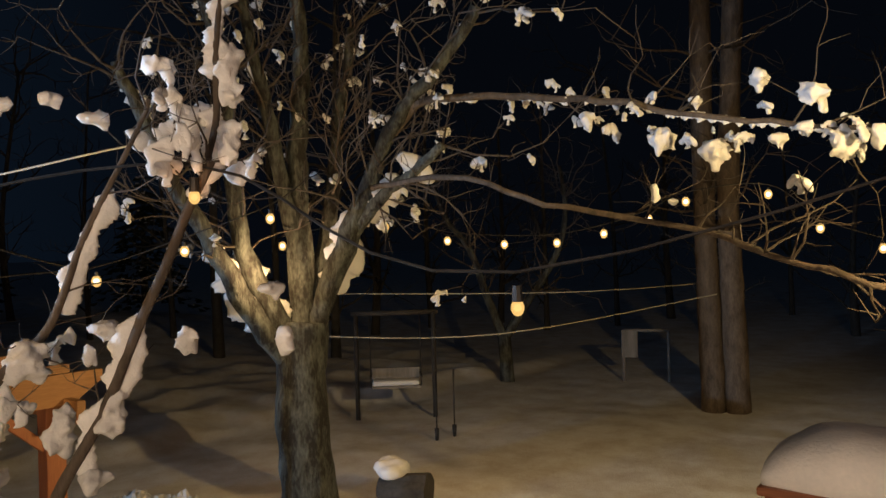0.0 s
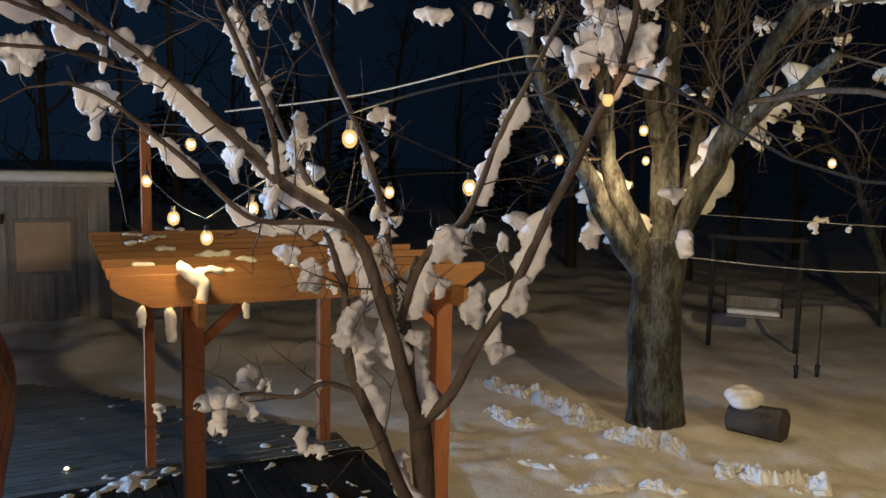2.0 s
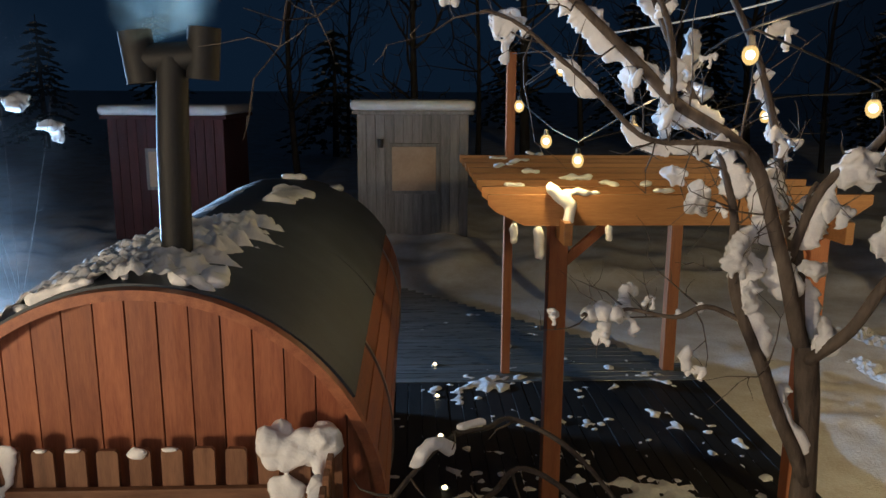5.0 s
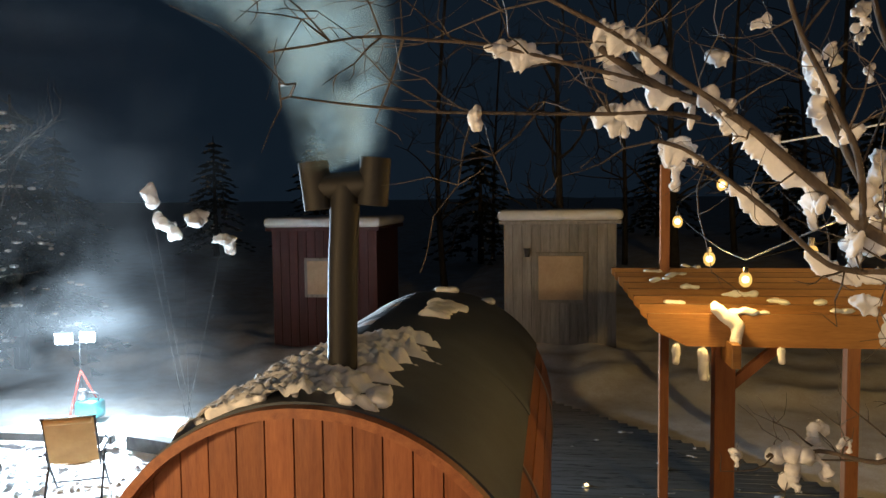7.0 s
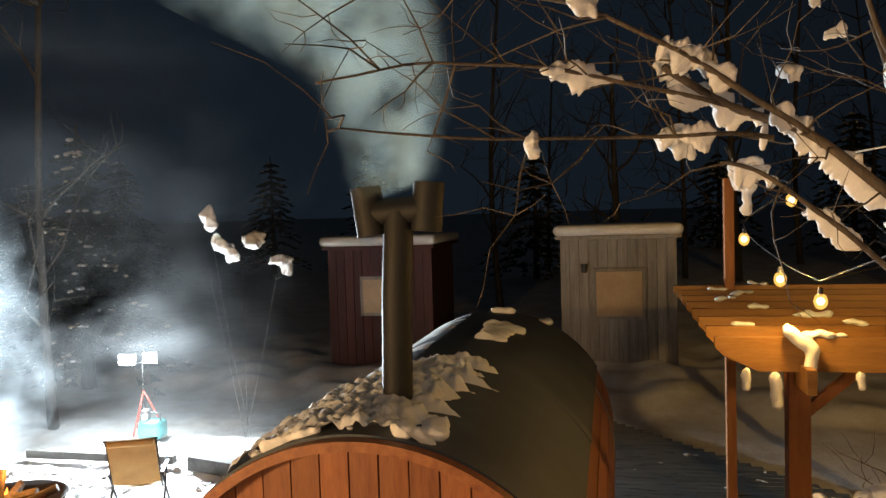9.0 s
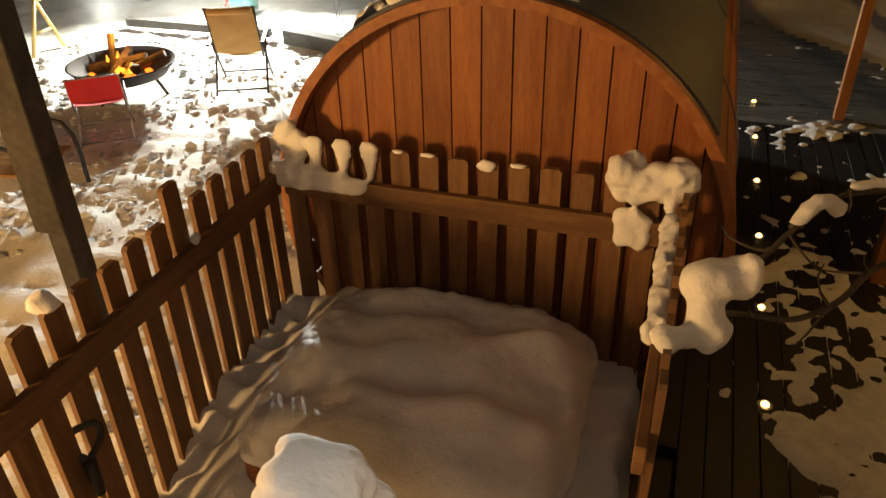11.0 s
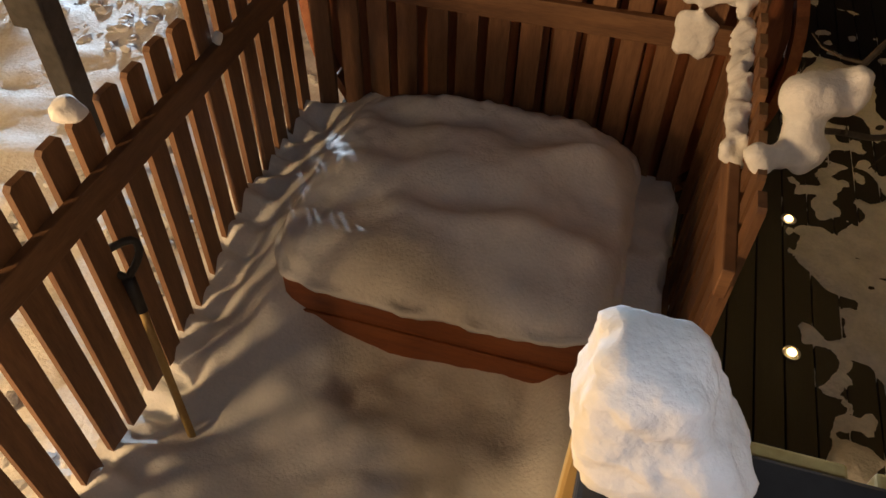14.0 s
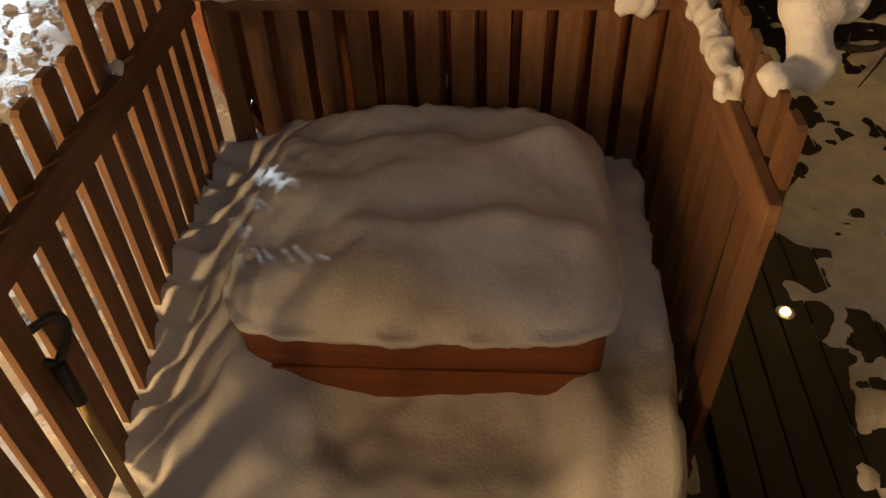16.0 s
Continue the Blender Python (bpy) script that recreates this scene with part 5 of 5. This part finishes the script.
for pts, r in (([(1.19, 2.9, 0.4), (0.8, 2.98, 0.9), (0.4, 3.08, 1.45), (0.08, 3.1, 1.68), (-0.06, 3.0, 1.64), (-0.15, 2.88, 1.65), (-0.24, 2.75, 1.60), (-0.39, 2.64, 1.57), (-0.57, 2.53, 1.64), (-0.68, 2.45, 1.70)], 0.015),
               ([(1.19, 2.92, 0.5), (0.8, 3.02, 1.05), (0.4, 3.2, 1.62), (0.07, 3.31, 1.82), (-0.08, 3.22, 1.83), (-0.21, 3.13, 1.84), (-0.32, 3.02, 1.82), (-0.43, 2.91, 1.76), (-0.5, 2.80, 1.72), (-0.62, 2.66, 1.64)], 0.013)):
    bm = bmesh.new()
    ln = limb(bm, pts, r, 0.010, 9, 6, 0.2, 2.0, 0.015)
    twigs(bm, ln, rng, 6, 0.22, 0.008, 0, 0.2, 0.3)
    tagged(part("low_branch", bm, TWIG, fr_tree, "pale low branch reaching over the deck", True), "", "").matrix_parent_inverse = Matrix.Translation((-1.23, -2.89, 0))
bm = bmesh.new()
for k in range(14):
    t = k / 13
    s = 0.042 * R.uniform(0.7, 1.0)
    blob(bm, (-0.40 + 0.14 * t, 2.94 + 0.12 * t, 1.80 + 0.06 * math.sin(3 * t)), (s, s, s * (0.7 + 0.4 * t)), k, 1, 0.4)
for k in range(8):
    blob(bm, (-0.20 + 0.10 * k / 8, 3.14 + 0.06 * k / 8, 1.87), (0.03, 0.03, 0.018), k, 1, 0.4)
tagged(melt(part("branch_snow", bm, SNOW), 0.010, 3), "small clump of snow on a low branch", "snow", kind="stuff")

# snow on the balcony railing
bm = bmesh.new()
rows = []
for j in range(34):
    h = min(1.0, j / 21)
    over = max(0.0, (j - 21) / 12.2) * math.pi / 2
    shut = math.cos(over) ** 0.55
    row = []
    for i in range(56):
        a = 2 * math.pi * i / 56
        ca, sa = math.cos(a), math.sin(a)
        k = shut * (abs(ca) ** 4 + abs(sa) ** 4) ** -0.25
        wx = 0.080 - 0.026 * h ** 1.8
        p = Vector((-1.122 - 0.030 * h + wx * ca * k, 0.715 + (0.066 - 0.014 * h) * sa * k, 2.488 + 0.105 * h + 0.042 * math.sin(over) - 0.014 * ca * k * h))
        q = Vector((ca, sa, 0.6 * (1 - shut)))
        row.append(bm.verts.new(p + q * (shut ** 0.5) * (noise.noise(p * 14) * 0.010 + noise.noise(p * 42) * 0.006 + noise.noise(p * 105) * 0.0035)))
    rows.append(row)
for a, b in zip(rows, rows[1:]):
    for i in range(56):
        bm.faces.new((a[i], a[(i + 1) % 56], b[(i + 1) % 56], b[i]))
bm.faces.new(rows[-1])
tagged(part("post_snow", bm, SNOW, smooth=True), "tall block of snow on the railing post", "snow", kind="stuff")
bm = bmesh.new()
sec = [(-0.21, 0.0), (-0.23, 0.05), (-0.215, 0.11), (-0.15, 0.16), (-0.05, 0.175), (0.05, 0.18), (0.15, 0.165), (0.215, 0.11), (0.23, 0.05), (0.21, 0.0)]
rows = []
for k in range(56):
    y = 0.76 - 0.03 * k
    e = sst(0.80, 0.58, y) ** 0.5
    rows.append([bm.verts.new((2.9 + x * (0.85 + 0.15 * e) + 0.015 * nz(x, y, 5), y, 2.55 + z * (0.3 + 0.7 * e) + (0.022 * nz(x, y, 3, 2) + 0.010 * nz(x, y, 13, 2) if z > 0.06 else 0))) for x, z in sec])
for a, b in zip(rows, rows[1:]):
    for i in range(len(sec) - 1):
        bm.faces.new((a[i], b[i], b[i + 1], a[i + 1]))
bm.faces.new(rows[0])
bm.faces.new(rows[-1][::-1])
tagged(part("box_snow", bm, SNOW, smooth=True), "thick loaf of snow on the wooden box", "snow", kind="stuff")

# ---- yard behind ----
tr = thing("forked_tree", (16.75, 10.95, 0.3), "slender forked tree in the far yard", "tree")
bm = bmesh.new()
a = limb(bm, [(16.75, 10.95, -0.2), (16.72, 11.0, 1.15)], 0.2, 0.15, 10, 4, 0.2)
b = limb(bm, [(16.72, 11.0, 1.0), (16.46, 11.36, 2.19), (16.23, 11.69, 3.37), (15.89, 12.14, 4.12), (15.6, 12.4, 5.2)], 0.13, 0.05, 9, 4, 0.2)
c = limb(bm, [(16.72, 11.0, 1.0), (17.02, 10.51, 1.87), (17.44, 9.8, 3.16), (17.56, 9.58, 4.31), (17.5, 9.69, 5.4)], 0.13, 0.05, 9, 4, 0.2)
off = Matrix.Translation((-16.75, -10.95, -0.3))
part("trunk", bm, LICHEN, tr, smooth=True).matrix_parent_inverse = off
bm = bmesh.new()
for ln in (b, c):
    twigs(bm, ln, rng, 16, 1.6, 0.025, 2, 0.5, 0.2)
part("crown", bm, TWIG, tr).matrix_parent_inverse = off
for i, pts in enumerate(([(15.98, 5.37, -0.2), (15.95, 5.42, 2.06), (15.92, 5.46, 4.6), (15.95, 5.44, 9.5)], [(16.12, 4.93, -0.2), (16.1, 4.98, 2.07), (16.08, 5.0, 4.6), (16.2, 4.8, 9.5)])):
    tr = thing("tall_tree", pts[0], "straight dark trunk of a tall yard tree", "tree", "pair of trunks")
    bm = bmesh.new()
    ln = limb(bm, pts, 0.26, 0.2, 14, 6, 0.15, i * 5.0)
    off = Matrix.Translation([-v for v in pts[0]])
    part("trunk", bm, BARK, tr, smooth=True).matrix_parent_inverse = off
    bm = bmesh.new()
    twigs(bm, ln, rng, 14, 2.2, 0.03, 2, 0.1, 0.5)
    part("crown", bm, TWIG, tr).matrix_parent_inverse = off
cable("clothes_line", [(9.4, 10.3, 1.88), (11.6, 7.68, 1.82), (15.8, 5.2, 2.3)], 0.010, ROPE, "pale line stretched across the yard")
cable("clothes_line", [(9.9, 10.9, 2.6), (13.5, 7.5, 2.45), (16.5, 5.5, 2.5)], 0.010, ROPE, "pale line stretched between the trees")
cable("overhead_cable", [(1.4, 8.2, 3.85), (2.69, 7.53, 4.06), (4.03, 6.87, 4.45), (5.3, 8.2, 4.7)], 0.010, SNOW, "cable thickly coated with snow")

# swing seat hanging in the yard
sw = thing("porch_swing", (12.0, 10.6, 0.0), "garden swing bench in a dark frame with snow on it", "swing")
part("seat", boxed((-0.5, -0.25, 0.55), (0.5, 0.25, 0.60), 0.01), GREYWOOD, sw)
part("backrest", boxed((-0.5, 0.2, 0.60), (0.5, 0.24, 0.91), 0.01), GREYWOOD, sw)
for s in (-0.52, 0.52):
    frame_part(sw, "hanger", [(s, 0.0, 0.55), (s, 0.0, 2.05)], 0.012, BLACK)
    part("arm", boxed((s - 0.02, -0.25, 0.77), (s + 0.02, 0.25, 0.81), 0.005), BLACK, sw)
for s in (-0.8, 0.8):
    frame_part(sw, "upright", [(s, 0.0, -0.12), (s, 0.0, 2.1)], 0.05, FARBARK)
frame_part(sw, "crossbeam", [(-0.9, 0, 2.08), (0.9, 0, 2.08)], 0.05, FARBARK)
sw.rotation_euler = (0, 0, radians(-48))
bm = boxed((-0.48, -0.24, 0.602), (0.48, 0.2, 0.70), 0.04)
bmesh.ops.transform(bm, matrix=pose(12.0, 10.6, 0.0, 0, 0, -48), verts=bm.verts)
tagged(part("bench_snow", bm, SNOW, smooth=True), "cushion of snow on the swing bench", "snow", kind="stuff")
# two garden tools stuck in the snow
for x, y in ((10.95, 8.72), (11.35, 8.62)):
    g = thing("garden_stake", (x, y, -0.1), "dark iron stake stuck upright in snow", "stake", "pair of stakes")
    frame_part(g, "rod", [(0, 0, 0), (0.02, 0.01, 1.25)], 0.014, BLACK)
    frame_part(g, "foot", [(0, 0, 0.0), (0.0, 0.0, 0.22)], [0.03, 0.045], BLACK)
# stump with a cap of snow
st = thing("yard_log", (8.0, 7.0, -0.1), "black wet log half buried in snow", "log")
bm = bmesh.new()
tube(bm, [(-0.1, 0.3, 0.18), (0.15, -0.35, 0.20)], [0.20, 0.24], 14, True, 0.2)
part("wood", bm, FARBARK, st)
bm = bmesh.new()
for i in range(14):
    blob(bm, (7.95 + R.uniform(-0.15, 0.1), 7.15 + R.uniform(-0.18, 0.12), 0.32 + 0.08 * R.random()), (0.17, 0.17, 0.11), i, 2, 0.25)
tagged(melt(part("log_snow", bm, SNOW), 0.03, 3), "round cap of snow on the log", "snow", kind="stuff")
# clods thrown up along the shovelled track
for n, (pts, wide, high) in enumerate((([(5.95, 10.79), (6.32, 9.21), (6.25, 7.82)], 0.26, 0.17), ([(6.25, 7.82), (6.52, 7.18), (6.8, 6.9)], 0.24, 0.18), ([(5.36, 9.42), (5.39, 8.22)], 0.17, 0.12),
                                       ([(4.55, 7.63), (4.93, 6.79)], 0.10, 0.08), ([(4.53, 6.51), (5.34, 6.33), (5.86, 5.93)], 0.13, 0.10), ([(6.6, 6.35), (7.1, 5.75), (7.45, 5.45)], 0.22, 0.19), ([(5.2, 7.4), (5.7, 6.9)], 0.08, 0.07), ([(5.0, 6.1), (5.9, 5.6)], 0.09, 0.07))):
    bm = bmesh.new()
    ln = smooth_line([(x, y, 0) for x, y in pts], 30)
    rows = []
    for k, p in enumerate(ln):
        d = (ln[min(k + 1, len(ln) - 1)] - ln[max(k - 1, 0)]).normalized()
        side = Vector((d.y, -d.x, 0))
        end = min(1.0, (min(k, len(ln) - 1 - k)) / 9) ** 0.5
        row = []
        for q in range(17):
            v = q / 8 - 1
            c = p + side * v * 1.45 * wide * (1 + 0.35 * noise.noise(Vector((k * 0.12, n * 7.0, v))))
            rag = 0.30 + 0.9 * noise.noise(Vector((c.x * 4, c.y * 4, n))) + 0.8 * abs(noise.noise(Vector((c.x * 9, c.y * 9, n)))) + 0.42 * noise.noise(Vector((c.x * 21, c.y * 21, n)))
            z = ground_z(c.x, c.y) - 0.05 + end * (1 - v * v) * (0.045 + 0.85 * high * max(0.0, rag))
            row.append(bm.verts.new((c.x, c.y, z)))
        rows.append(row)
    for a, b in zip(rows, rows[1:]):
        for q in range(16):
            bm.faces.new((a[q], a[q + 1], b[q + 1], b[q]))
    tagged(part("snow_ridge", bm, SNOW), "rough broken ridge of fresh snow along a track", "snow", "ridges along the track", kind="stuff")
# play frame far off
pf = thing("bird_table", (18.3, 8.2, -0.1), "pale low garden frame far off in the snow", "frame")
part("panel", boxed((-0.25, -0.05, 0.6), (0.15, 0.02, 1.3), 0.02), GREYWOOD, pf)
for s in (-0.2, 0.9):
    frame_part(pf, "leg", [(s, 0, 0), (s, 0, 1.25)], 0.04, GREYWOOD)
frame_part(pf, "bar", [(-0.2, 0, 1.28), (0.9, 0, 1.28)], 0.04, GREYWOOD)
pf.rotation_euler = (0, 0, radians(-65))

# ---- wood round the yard ----
rng = random.Random(21)


def bare_tree(name, at, h, r, label):
    t = thing(name, at, label, "tree", "trees of the wood")
    bm = bmesh.new()
    pts = [(0, 0, -0.3), (rng.uniform(-0.2, 0.2), rng.uniform(-0.2, 0.2), h * 0.4), (rng.uniform(-0.5, 0.5), rng.uniform(-0.5, 0.5), h)]
    ln = limb(bm, pts, r, r * 0.25, 8, 5, 0.2, at[0])
    part("trunk", bm, FARBARK, t, smooth=True)
    bm = bmesh.new()
    twigs(bm, ln, rng, 16, h * 0.28, r * 0.28, 2, 0.5, 0.25, 0.9)
    part("crown", bm, FARBARK, t)


for i in range(34):
    a = radians(-38 + 140 * (i + rng.random()) / 34)
    d = rng.uniform(21, 36)
    x, y = d * math.cos(a), d * math.sin(a)
    bare_tree("bare_tree", (x, y, ground_z(x, y)), rng.uniform(7, 12), rng.uniform(0.10, 0.22), "bare dark tree at the edge of the wood")


bare_tree("bare_tree", (-10.04, 11.6, -0.1), 9.0, 0.11, "slim pale-lit tree beside the floodlight")


def spruce(at, h, w, label, snow=0.5):
    t = thing("spruce", at, label, "tree", "spruces of the wood")
    bm = bmesh.new()
    tube(bm, [(0, 0, -0.2), (0, 0, h)], [0.16, 0.02], 8)
    part("trunk", bm, FARBARK, t)
    bm, sn = bmesh.new(), bmesh.new()
    nlev = int(h / 0.34)
    for L in range(nlev):
        z = 0.7 + (h - 0.8) * L / nlev
        rad = w * (1 - L / nlev) ** 0.85 + 0.12
        for k in range(9):
            if rng.random() < 0.25:
                continue
            a = 2 * math.pi * (k + rng.random()) / 9
            ln = rad * rng.uniform(0.6, 1.1)
            d = Vector((math.cos(a), math.sin(a), 0))
            s = Vector((-d.y, d.x, 0))
            for f in (0.35, 0.6, 0.85, 1.0):
                c = d * ln * f + Vector((0, 0, z - 0.28 * ln * f * f + 0.06 * rng.random()))
                for _ in range(2):
                    e = s * rng.uniform(-0.25, 0.25) * (1.1 - f) * ln * 1.4
                    wv = 0.13 * rng.uniform(0.6, 1.4)
                    q = c + e
                    v = [bm.verts.new(q + d * 0.22 + Vector((0, 0, -0.07))), bm.verts.new(q + s * wv - Vector((0, 0, 0.10))), bm.verts.new(q - d * 0.15 + Vector((0, 0, 0.05))), bm.verts.new(q - s * wv - Vector((0, 0, 0.10)))]
                    bm.faces.new(v)
                    if noise.noise(q * 1.7) > 0.25 - 0.3 * snow and rng.random() < 0.3:
                        blob(sn, q + Vector((0, 0, 0.03)), (0.10 * rng.uniform(0.4, 1.3), 0.07 * rng.uniform(0.5, 1.5), 0.04), rng.random() * 99, 1, 0.4, a)
    part("crown", bm, NEEDLES, t)
    if len(sn.verts):
        part("snow_load", sn, SNOW, t, "snow on the boughs", True)["kind"] = "stuff"
    else:
        sn.free()


spruce((-11.6, 14.6, 0), 5.6, 2.0, "snow-flecked spruce behind the floodlight", 0.7)
spruce((-14.2, 13.4, 0), 6.8, 2.2, "snow-flecked spruce behind the fire", 0.7)
for i in range(13):
    a = radians(58 + 110 * (i + rng.random()) / 13)
    d = rng.uniform(32, 42)
    spruce((d * math.cos(a), d * math.sin(a), ground_z(d * math.cos(a), d * math.sin(a))), rng.uniform(4.5, 6.5), rng.uniform(1.8, 2.6), "dark spruce in the wood behind the sheds", 0.35)
# thin bush with snow tufts between shed and floodlight
bu = thing("snowy_bush", (-6.2, 11.2, -0.1), "tall thin bush with tufts of snow", "bush")
for i in range(4):
    bm = bmesh.new()
    q = Vector((rng.uniform(-0.6, 0.9), rng.uniform(-0.4, 0.4), rng.uniform(2.6, 3.6)))
    ln = limb(bm, [(rng.uniform(-0.1, 0.1), 0, 0), q * 0.5, q], 0.003, 0.0015, 5, 4, 0.2)
    twigs(bm, ln, rng, 5, 0.5, 0.0015, 0)
    part("stem", bm, FARBARK, bu)
for c in ((-0.3, -0.2, 3.52), (-0.14, -0.1, 3.2), (0.2, 0.07, 3.24), (0.56, 0.25, 2.8)):
    sn = bmesh.new()
    for _ in range(4):
        blob(sn, (c[0] + rng.gauss(0, 0.09), c[1] + rng.gauss(0, 0.09), c[2] + rng.gauss(0, 0.08)), (rng.uniform(0.09, 0.16), 0.09, rng.uniform(0.08, 0.15)), rng.random() * 99, 2, 0.7)
    melt(part("snow_tuft", sn, SNOW, bu, "", True), 0.025, 1)

# ---- smoke ----


def smoke_mat(name, colour, amount, scale):
    m = bpy.data.materials.new(name)
    m.use_nodes = True
    nt = m.node_tree
    N, K = nt.nodes, nt.links
    N.remove(N["Principled BSDF"])
    tr, di, tl = N.new("ShaderNodeBsdfTransparent"), N.new("ShaderNodeBsdfDiffuse"), N.new("ShaderNodeBsdfTranslucent")
    di.inputs[0].default_value = tl.inputs[0].default_value = (*colour, 1)
    both, mixer = N.new("ShaderNodeMixShader"), N.new("ShaderNodeMixShader")
    K.new(di.outputs[0], both.inputs[1])
    K.new(tl.outputs[0], both.inputs[2])
    at = N.new("ShaderNodeAttribute")
    at.attribute_name = "smoke_amount"
    co, nn = N.new("ShaderNodeTexCoord"), N.new("ShaderNodeTexNoise")
    nn.inputs["Scale"].default_value, nn.inputs["Detail"].default_value, nn.inputs["Distortion"].default_value = scale, 4, 0.4
    K.new(co.outputs["Object"], nn.inputs["Vector"])
    rg = N.new("ShaderNodeMapRange")
    rg.interpolation_type = "SMOOTHSTEP"
    rg.inputs["From Min"].default_value, rg.inputs["From Max"].default_value = 0.30, 0.66
    K.new(nn.outputs["Fac"], rg.inputs["Value"])
    mu, mv = N.new("ShaderNodeMath"), N.new("ShaderNodeMath")
    mu.operation = mv.operation = "MULTIPLY"
    mv.inputs[1].default_value = amount
    K.new(rg.outputs[0], mu.inputs[0])
    K.new(at.outputs["Fac"], mu.inputs[1])
    K.new(mu.outputs[0], mv.inputs[0])
    K.new(mv.outputs[0], mixer.inputs[0])
    K.new(tr.outputs[0], mixer.inputs[1])
    K.new(both.outputs[0], mixer.inputs[2])
    K.new(mixer.outputs[0], N["Material Output"].inputs[0])
    return m


def plume(name, path, material, label, layers=4, across=(1, 0, 0), depth=(0, 1, 0)):
    """Billowing sheets of smoke one behind the other along a rising path of (place, half width)."""
    t = thing(name, path[0][0], label, "smoke", kind="stuff")
    line = smooth_line([p for p, _ in path], 8)
    n = len(line)
    A, D = Vector(across), Vector(depth)
    for L in range(layers):
        o = (L + 0.5) / layers - 0.5
        bm = bmesh.new()
        rows, dens = [], []
        m = 28
        for i, p in enumerate(line):
            f = i / (n - 1) * (len(path) - 1)
            k = min(int(f), len(path) - 2)
            w = path[k][1] + (path[k + 1][1] - path[k][1]) * (f - k)
            row = []
            for j in range(m + 1):
                u = 2 * j / m - 1
                q = p + A * (u * w) + D * (o * w * 1.2 + 0.25 * w * noise.noise(Vector((u * 1.5, i * 0.25, L * 7.0))))
                row.append(bm.verts.new(q - Vector(path[0][0])))
                edge = max(0.0, 1 - abs(u) ** 2 * (1 + 0.7 * noise.noise(q * 3.0) + 0.25 * abs(o) * 4)) ** 1.3
                fade = sst(0.0, 0.03, i / n) * sst(1.0, 0.85, i / n)
                dens.append(max(0.0, edge * fade))
            rows.append(row)
        for r0, r1 in zip(rows, rows[1:]):
            for j in range(m):
                bm.faces.new((r0[j], r0[j + 1], r1[j + 1], r1[j]))
        ob = part("smoke_sheet", bm, material, t, smooth=True)
        ob.data.attributes.new("smoke_amount", "FLOAT", "POINT").data.foreach_set("value", dens)
        ob.visible_shadow = False
    return t


SMOKE = smoke_mat("wood_smoke", (0.56, 0.75, 0.77), 0.29, 3.0)
SMOKE_FIRE = smoke_mat("fire_smoke", (0.74, 0.84, 0.90), 0.10, 1.5)
plume("chimney_smoke", [((-1.63, 4.12, 3.56), 0.25), ((-1.64, 4.12, 3.85), 0.34), ((-1.69, 4.12, 4.15), 0.40), ((-1.83, 4.12, 4.45), 0.52), ((-2.20, 4.12, 4.80), 0.70), ((-2.65, 4.1, 5.2), 0.85), ((-3.2, 4.1, 5.7), 1.0)], SMOKE, "thick grey smoke rising from the sauna chimney", 4, (0.96, 0.0, 0.28))
# faint sheets added before the floodlight to give it a glowing halo
HAZE = smoke_mat("flood_halo_haze", (0.80, 0.84, 0.86), 0.022, 0.5)
plume("flood_halo", [((-7.0, 9.4, -0.1), 2.6), ((-7.1, 9.5, 1.4), 3.4), ((-7.5, 9.6, 3.2), 3.6), ((-8.1, 9.7, 5.2), 3.2), ((-8.7, 9.8, 6.8), 2.6)], HAZE, "thin haze sheets added as a halo round the floodlight", 2, (0.83, 0.55, 0), (-0.55, 0.83, 0))
plume("fire_smoke", [((-7.95, 8.05, 0.40), 0.25), ((-7.85, 8.1, 0.9), 0.5), ((-8.0, 8.2, 1.5), 0.75), ((-8.3, 8.3, 2.2), 0.85), ((-8.9, 8.4, 3.0), 1.0), ((-9.6, 8.6, 4.0), 1.2)], SMOKE_FIRE, "pale smoke drifting up from the fire", 3, (0.76, 0.65, 0), (-0.65, 0.76, 0))
